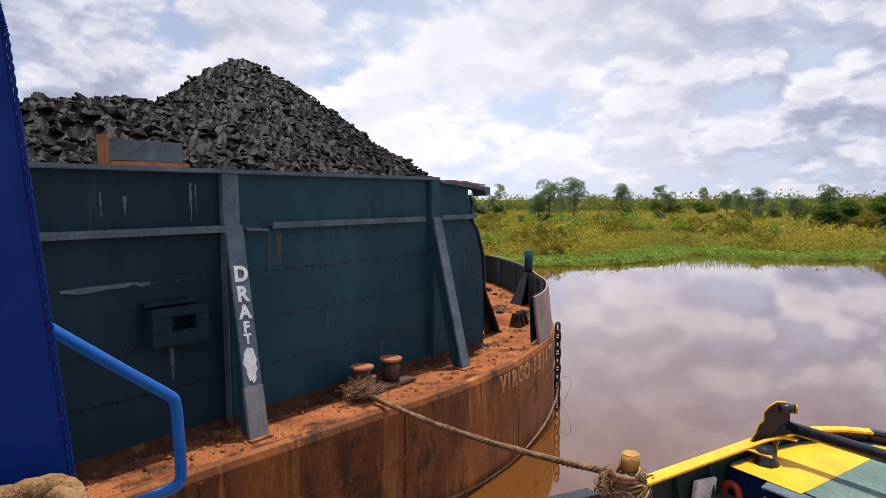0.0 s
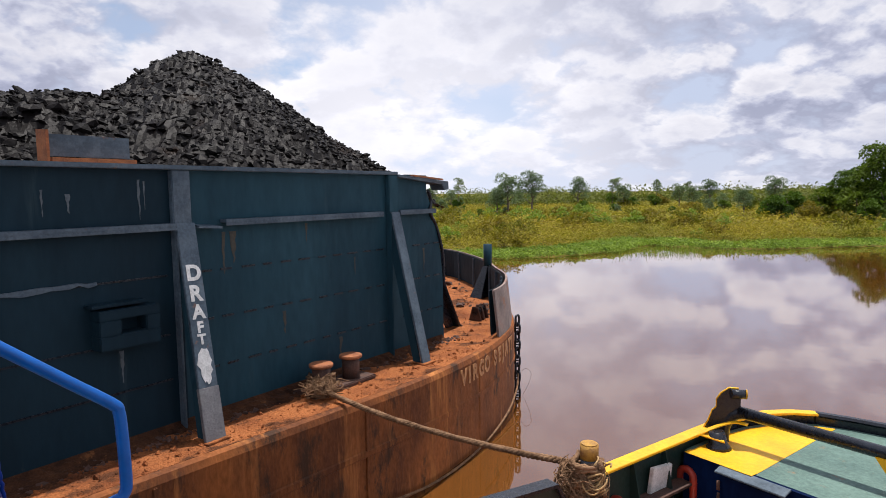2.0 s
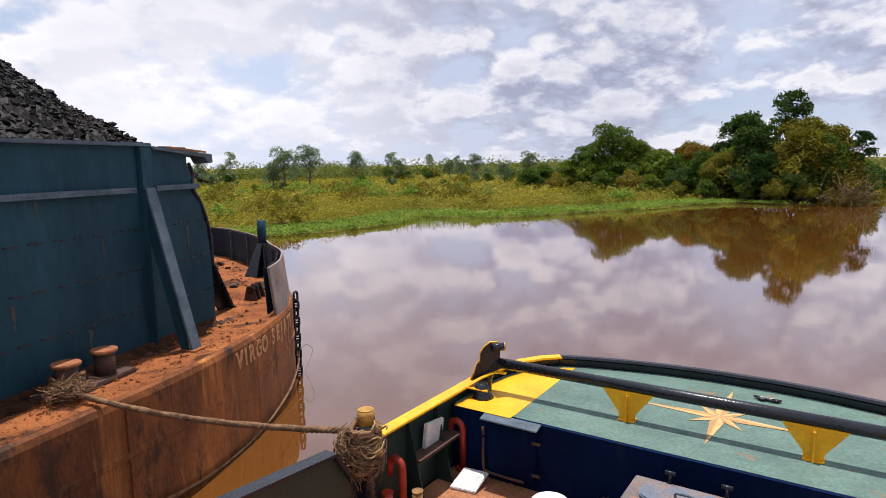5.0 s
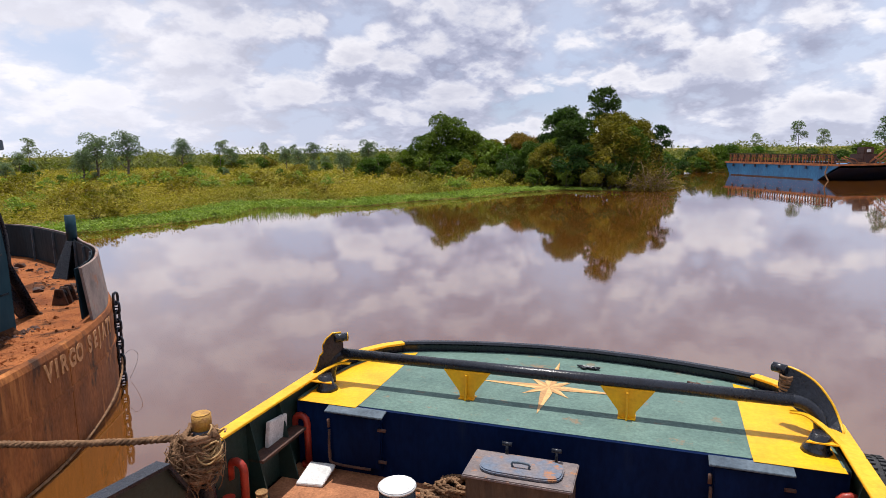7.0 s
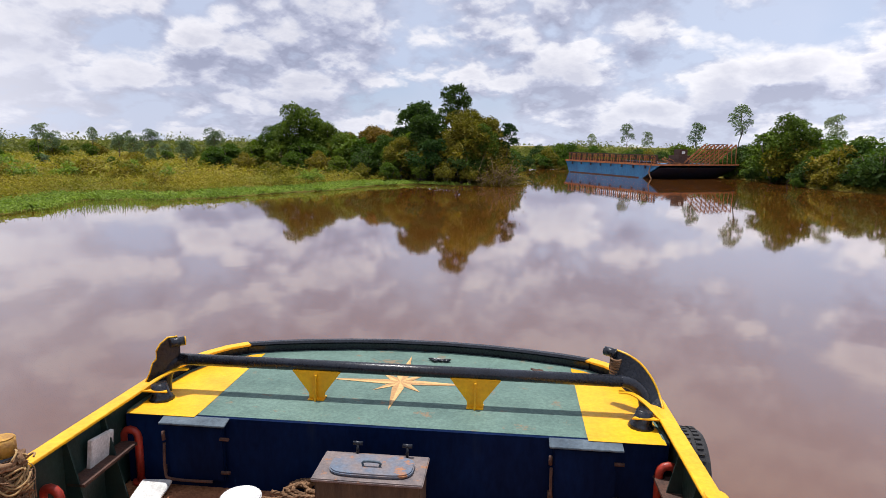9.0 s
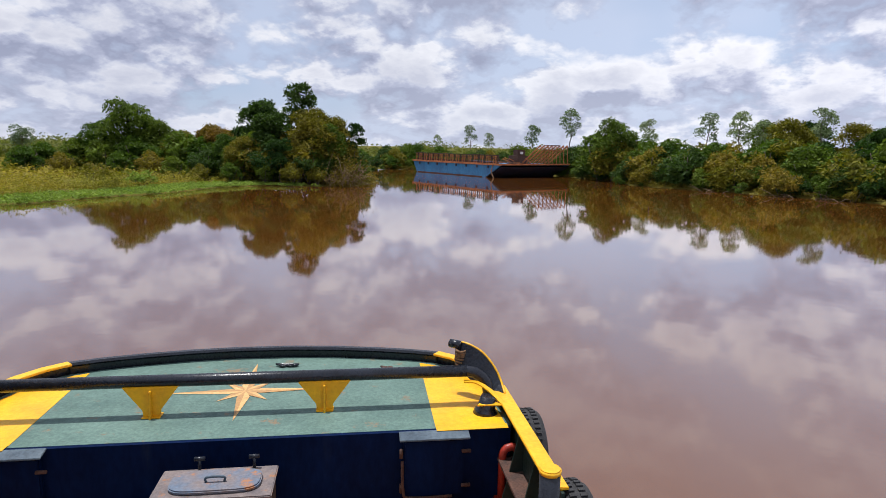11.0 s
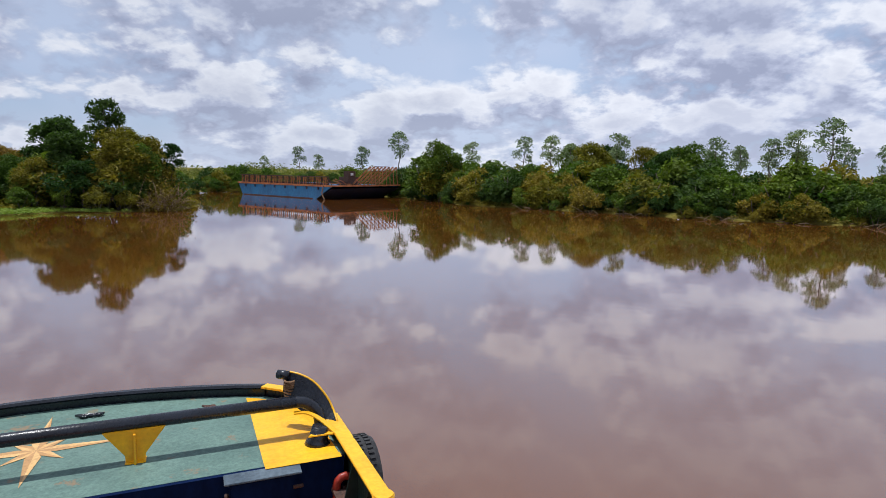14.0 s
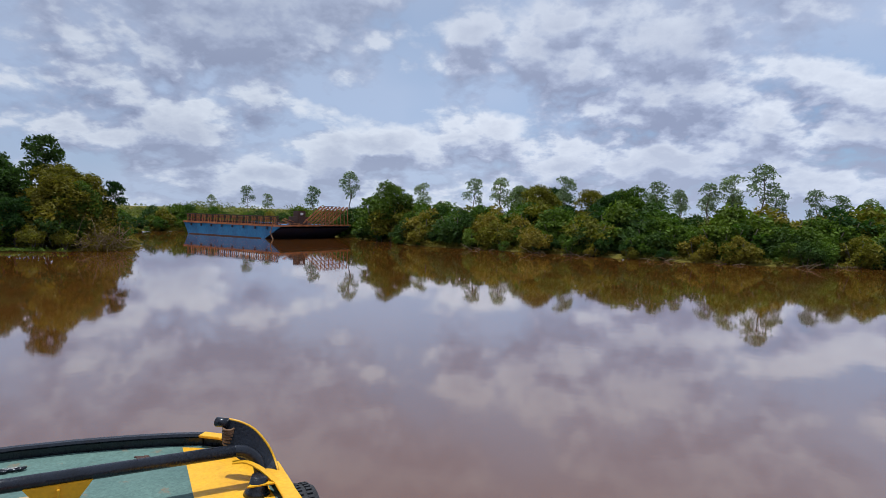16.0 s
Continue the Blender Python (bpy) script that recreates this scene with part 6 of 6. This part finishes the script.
# thicket along the right bank and behind the moored barge
bank = [Vector((x, y)) for x, y in SHORE[18:34]]
count = 0
for a, b in zip(bank, bank[1:]):
    n = max(1, int((b - a).length / 2.4))
    for i in range(n):
        p = a.lerp(b, (i + rng.random()) / n)
        d = (b - a).normalized()
        inward = Vector((-d.y, d.x))
        for off, hh in ((0.2, 1.5), (1.4, 3.5), (3.8, 5.6), (7.5, 7.0)):
            if p.y < -62 or (off > 5 and p.x < 95 and p.y > 40):
                continue
            q = p + inward * (off + rng.normal() * 0.8)
            h = hh * rng.uniform(0.78, 1.15)
            if p.y > 30 and p.x > 95:
                h *= 0.8
            k = (0, 2, 3, 1, 3)[int(rng.integers(5))]
            place(BUSH[k], q.x, q.y, h, 5, float(rng.uniform(0, 360)), -0.1 * h, "river thicket")
            count += 1
for x, y, h, k in ((60.5, 50.5, 4.5, 1), (62, 52, 5.5, 2), (64, 48.5, 6.5, 2), (66.5, 46.5, 6.8, 0), (68.5, 47.5, 6.0, 1), (100.5, 15.0, 6.5, 2), (102, 18.5, 7.0, 0), (61.5, 56, 4.6, 3), (64, 63.5, 5.5, 0), (66, 66, 5, 2), (62, 74.5, 5.5, 0), (64.5, 76, 6.5, 0), (60, 78.5, 5, 3), (59.5, 83, 5.0, 0), (62, 70.5, 4.2, 3), (53.0, 84.8, 3.9, 0), (53.1, 84.8, 3.4, 1), (57, 62, 3.0, 0), (60, 60, 4.0, 1), (59, 68, 3.6, 2), (58, 73, 3.2, 0), (64, 60, 5, 3), (70, 46, 5.2, 1), (73, 47, 4.6, 0), (64.5, 44.6, 3.6, 0), (62.5, 46, 4.2, 1), (67, 44.5, 4.2, 2), (55, 80, 3.2, 2), (58, 88, 4.4, 0), (60.2, 46.6, 2.6, 2), (61.8, 44.2, 2.2, 2), (59.2, 50, 2.6, 3), (58, 54, 2.4, 0), (57.4, 58, 2.2, 2), (63.2, 54, 6.2, 0), (65, 57, 6.0, 1), (63.5, 67, 6.2, 3), (66, 43.2, 2.6, 2), (69.5, 43.2, 3.0, 3)):
    place(BUSH[k], x, y, h, 5, 77 * k + x, 0.2, "riverside bushes")

for i in range(60):
    az, r = rng.uniform(-0.02, 0.86), rng.uniform(105, 185)
    h = rng.uniform(1.5, 3.4) * (r / 140)
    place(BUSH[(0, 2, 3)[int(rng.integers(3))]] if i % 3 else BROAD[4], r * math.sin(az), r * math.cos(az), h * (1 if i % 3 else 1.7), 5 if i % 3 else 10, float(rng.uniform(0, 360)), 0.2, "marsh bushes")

# bare fallen branches at the point
db = thing("dead_branches", pose(64.2, 41.6, 0), "tangle of bare brown branches at the water's edge", "branches")
for k in range(130):
    bm = bmesh.new()
    a, l_ = rng.uniform(0, 6.28), rng.uniform(1.2, 3.6)
    p = Vector((rng.normal() * 1.4, rng.normal() * 1.0, rng.uniform(0.0, 1.4)))
    q = p + Vector((math.cos(a) * 0.55, math.sin(a) * 0.55, rng.uniform(-0.2, 0.85))) * l_
    q.z = max(q.z, 0.0)
    tube(bm, [p, p.lerp(q, 0.5) + Vector((0, 0, 0.25)), q], 0.05, 4, 0.012)
    part("branch", bm, M_DEADWOOD, db)
P = np.stack([rng.normal(size=1500) * 1.5, rng.normal(size=1500) * 1.1, np.abs(rng.normal(size=1500)) * 1.5 + 0.1], -1)
quads("withered_foliage", leaf_quads(rng, P, 0.16), M_LEAF_O, db)
for k, (x, y) in enumerate(((84, 0.5), (77.5, -10), (72.6, -19.5), (70.3, -27), (68.6, -33), (80, -7), (70, -38))):
    db = thing("driftwood", pose(x, y, 0, 0, 0, 40 * k), "bleached fallen branches lying in the shallows", "branches", "driftwood")
    for j in range(9):
        bm = bmesh.new()
        a, l_ = rng.uniform(0, 6.28), rng.uniform(0.7, 2.0)
        p = Vector((rng.normal() * 1.3, rng.normal() * 1.0, 0.02))
        q = p + Vector((math.cos(a), math.sin(a), rng.uniform(0.0, 0.5))) * l_
        tube(bm, [p, p.lerp(q, 0.5) + Vector((0, 0, 0.1)), q], 0.04, 4, 0.012)
        part("branch", bm, M_DEADWOOD, db)


# marsh: low yellow-green shrubs, greener grass at the water
def scatter(n, x0, x1, y0, y1, lo, hi):
    X, Y = rng.uniform(x0, x1, n), rng.uniform(y0, y1, n)
    d, ins = shore_distance(X, Y)
    ok = ins & (d > lo) & (d < hi)
    return X[ok], Y[ok], d[ok]


def mounds(name, X, Y, d, hs, rs, per, leafsize, material, label, category):
    n = len(X)
    c = np.stack([X, Y, np.full(n, 0.15)], -1)
    h = rng.uniform(*hs, n)
    r = rng.uniform(*rs, n)
    dirs = rng.normal(size=(n, per, 3))
    dirs /= np.linalg.norm(dirs, axis=-1, keepdims=True)
    dirs[..., 2] = np.abs(dirs[..., 2])
    P = c[:, None] + dirs * np.stack([r, r, h], -1)[:, None] * rng.uniform(0.75, 1.05, (n, per, 1))
    ob = quads(name, leaf_quads(rng, P.reshape(-1, 3), leafsize, 0.8), material)
    return tagged(ob, label, category, kind="stuff")


X, Y, d = scatter(20000, -20, 80, 40, 190, 5, 140)
near = np.hypot(X, Y) < 78
mounds("marsh_plants", X[near], Y[near], d[near], (0.3, 1.6), (0.6, 1.5), 80, 0.105, M_MARSH, "low yellow-green marsh plants covering the flat bank", "marsh plants")
near = ~near & (rng.random(len(X)) < 0.6)
mounds("distant_marsh_plants", X[near], Y[near], d[near], (0.4, 1.9), (0.9, 2.0), 15, 0.24, M_MARSH, "low yellow-green plants at the back of the marsh", "marsh plants")
X, Y, d = scatter(1800, -10, 75, 42, 110, 10, 90)
mounds("rusty_marsh_plants", X, Y, d, (0.5, 1.2), (0.5, 1.2), 34, 0.12, M_LEAF_O, "orange-brown low plants among the marsh", "marsh plants")
X, Y, d = scatter(9000, -15, 60, 40, 66, 0, 6)
mounds("bank_grass", X, Y, d, (0.12, 0.38), (0.4, 0.9), 26, 0.12, M_GRASS, "bright green floating grass along the water's edge", "grass")
for i in range(85):
    while True:
        x, y = rng.uniform(-8, 60), rng.uniform(52, 120)
        dd, ins = shore_distance(np.array([x]), np.array([y]))
        if ins[0] and dd[0] > 6:
            break
    place(SHRUB[i % 2], x, y, rng.uniform(0.9, 2.4), 1.6, 50 * i, 0.3, "marsh shrubs")
X, Y, d = scatter(16000, 64, 125, -55, 66, 0, 1.6)
mounds("bank_brush", X, Y, d, (0.25, 0.8), (0.3, 0.8), 22, 0.14, M_LEAF_Y, "low olive brush hanging over the water's edge", "brush")
X, Y, d = scatter(3500, 64, 125, -55, 66, 0, 1.0)
mounds("withered_brush", X, Y, d, (0.15, 0.6), (0.3, 0.8), 20, 0.12, M_LEAF_O, "withered brown plants at the foot of the thicket", "brush")
# reeds standing in the shallow inlet
n = 1400
X, Y = rng.normal(21, 5.0, n), rng.uniform(45.5, 53, n)
a = rng.uniform(0, 3.14, n)
w, h = 0.018, rng.uniform(0.12, 0.5, n)
dx, dy = np.cos(a) * w, np.sin(a) * w
lx, ly = rng.normal(size=n) * 0.1, rng.normal(size=n) * 0.1
Z0 = np.full(n, -0.05)
V = np.stack([np.stack([X - dx, Y - dy, Z0], -1), np.stack([X + dx, Y + dy, Z0], -1), np.stack([X + lx + dx * 0.3, Y + ly + dy * 0.3, h], -1), np.stack([X + lx - dx * 0.3, Y + ly - dy * 0.3, h], -1)], 1)
tagged(quads("reeds", V, M_GRASS), "thin green reeds standing in the shallow inlet", "reeds", kind="stuff")

# far woods on the horizon, with a little haze in their leaf colour
n = 620
az = rng.uniform(-0.25, 1.9, n)
r = rng.uniform(175, 330, n)
X, Y = r * np.sin(az), r * np.cos(az)
blobs_c = np.stack([X, Y, np.zeros(n)], -1)
hh = rng.uniform(2.0, 6.4, n) * (r / 230)
per = 260
dirs = rng.normal(size=(n, per, 3))
dirs /= np.linalg.norm(dirs, axis=-1, keepdims=True)
dirs[..., 2] = np.abs(dirs[..., 2])
P = blobs_c[:, None] + dirs * np.stack([hh * 1.3, hh * 1.3, hh], -1)[:, None] * rng.uniform(0.45, 1.0, (n, per, 1))
tagged(quads("far_woods", leaf_quads(rng, P.reshape(-1, 3), 0.6), M_WOODS_HAZY), "distant low woods along the flat horizon", "woods", kind="stuff")

# prototypes stand among the others on the far bank
for i, ob in enumerate(BROAD + THIN + BUSH + SHRUB):
    ob.matrix_basis = pose(118 + 4 * i, -6 - 7 * i, 0.3)
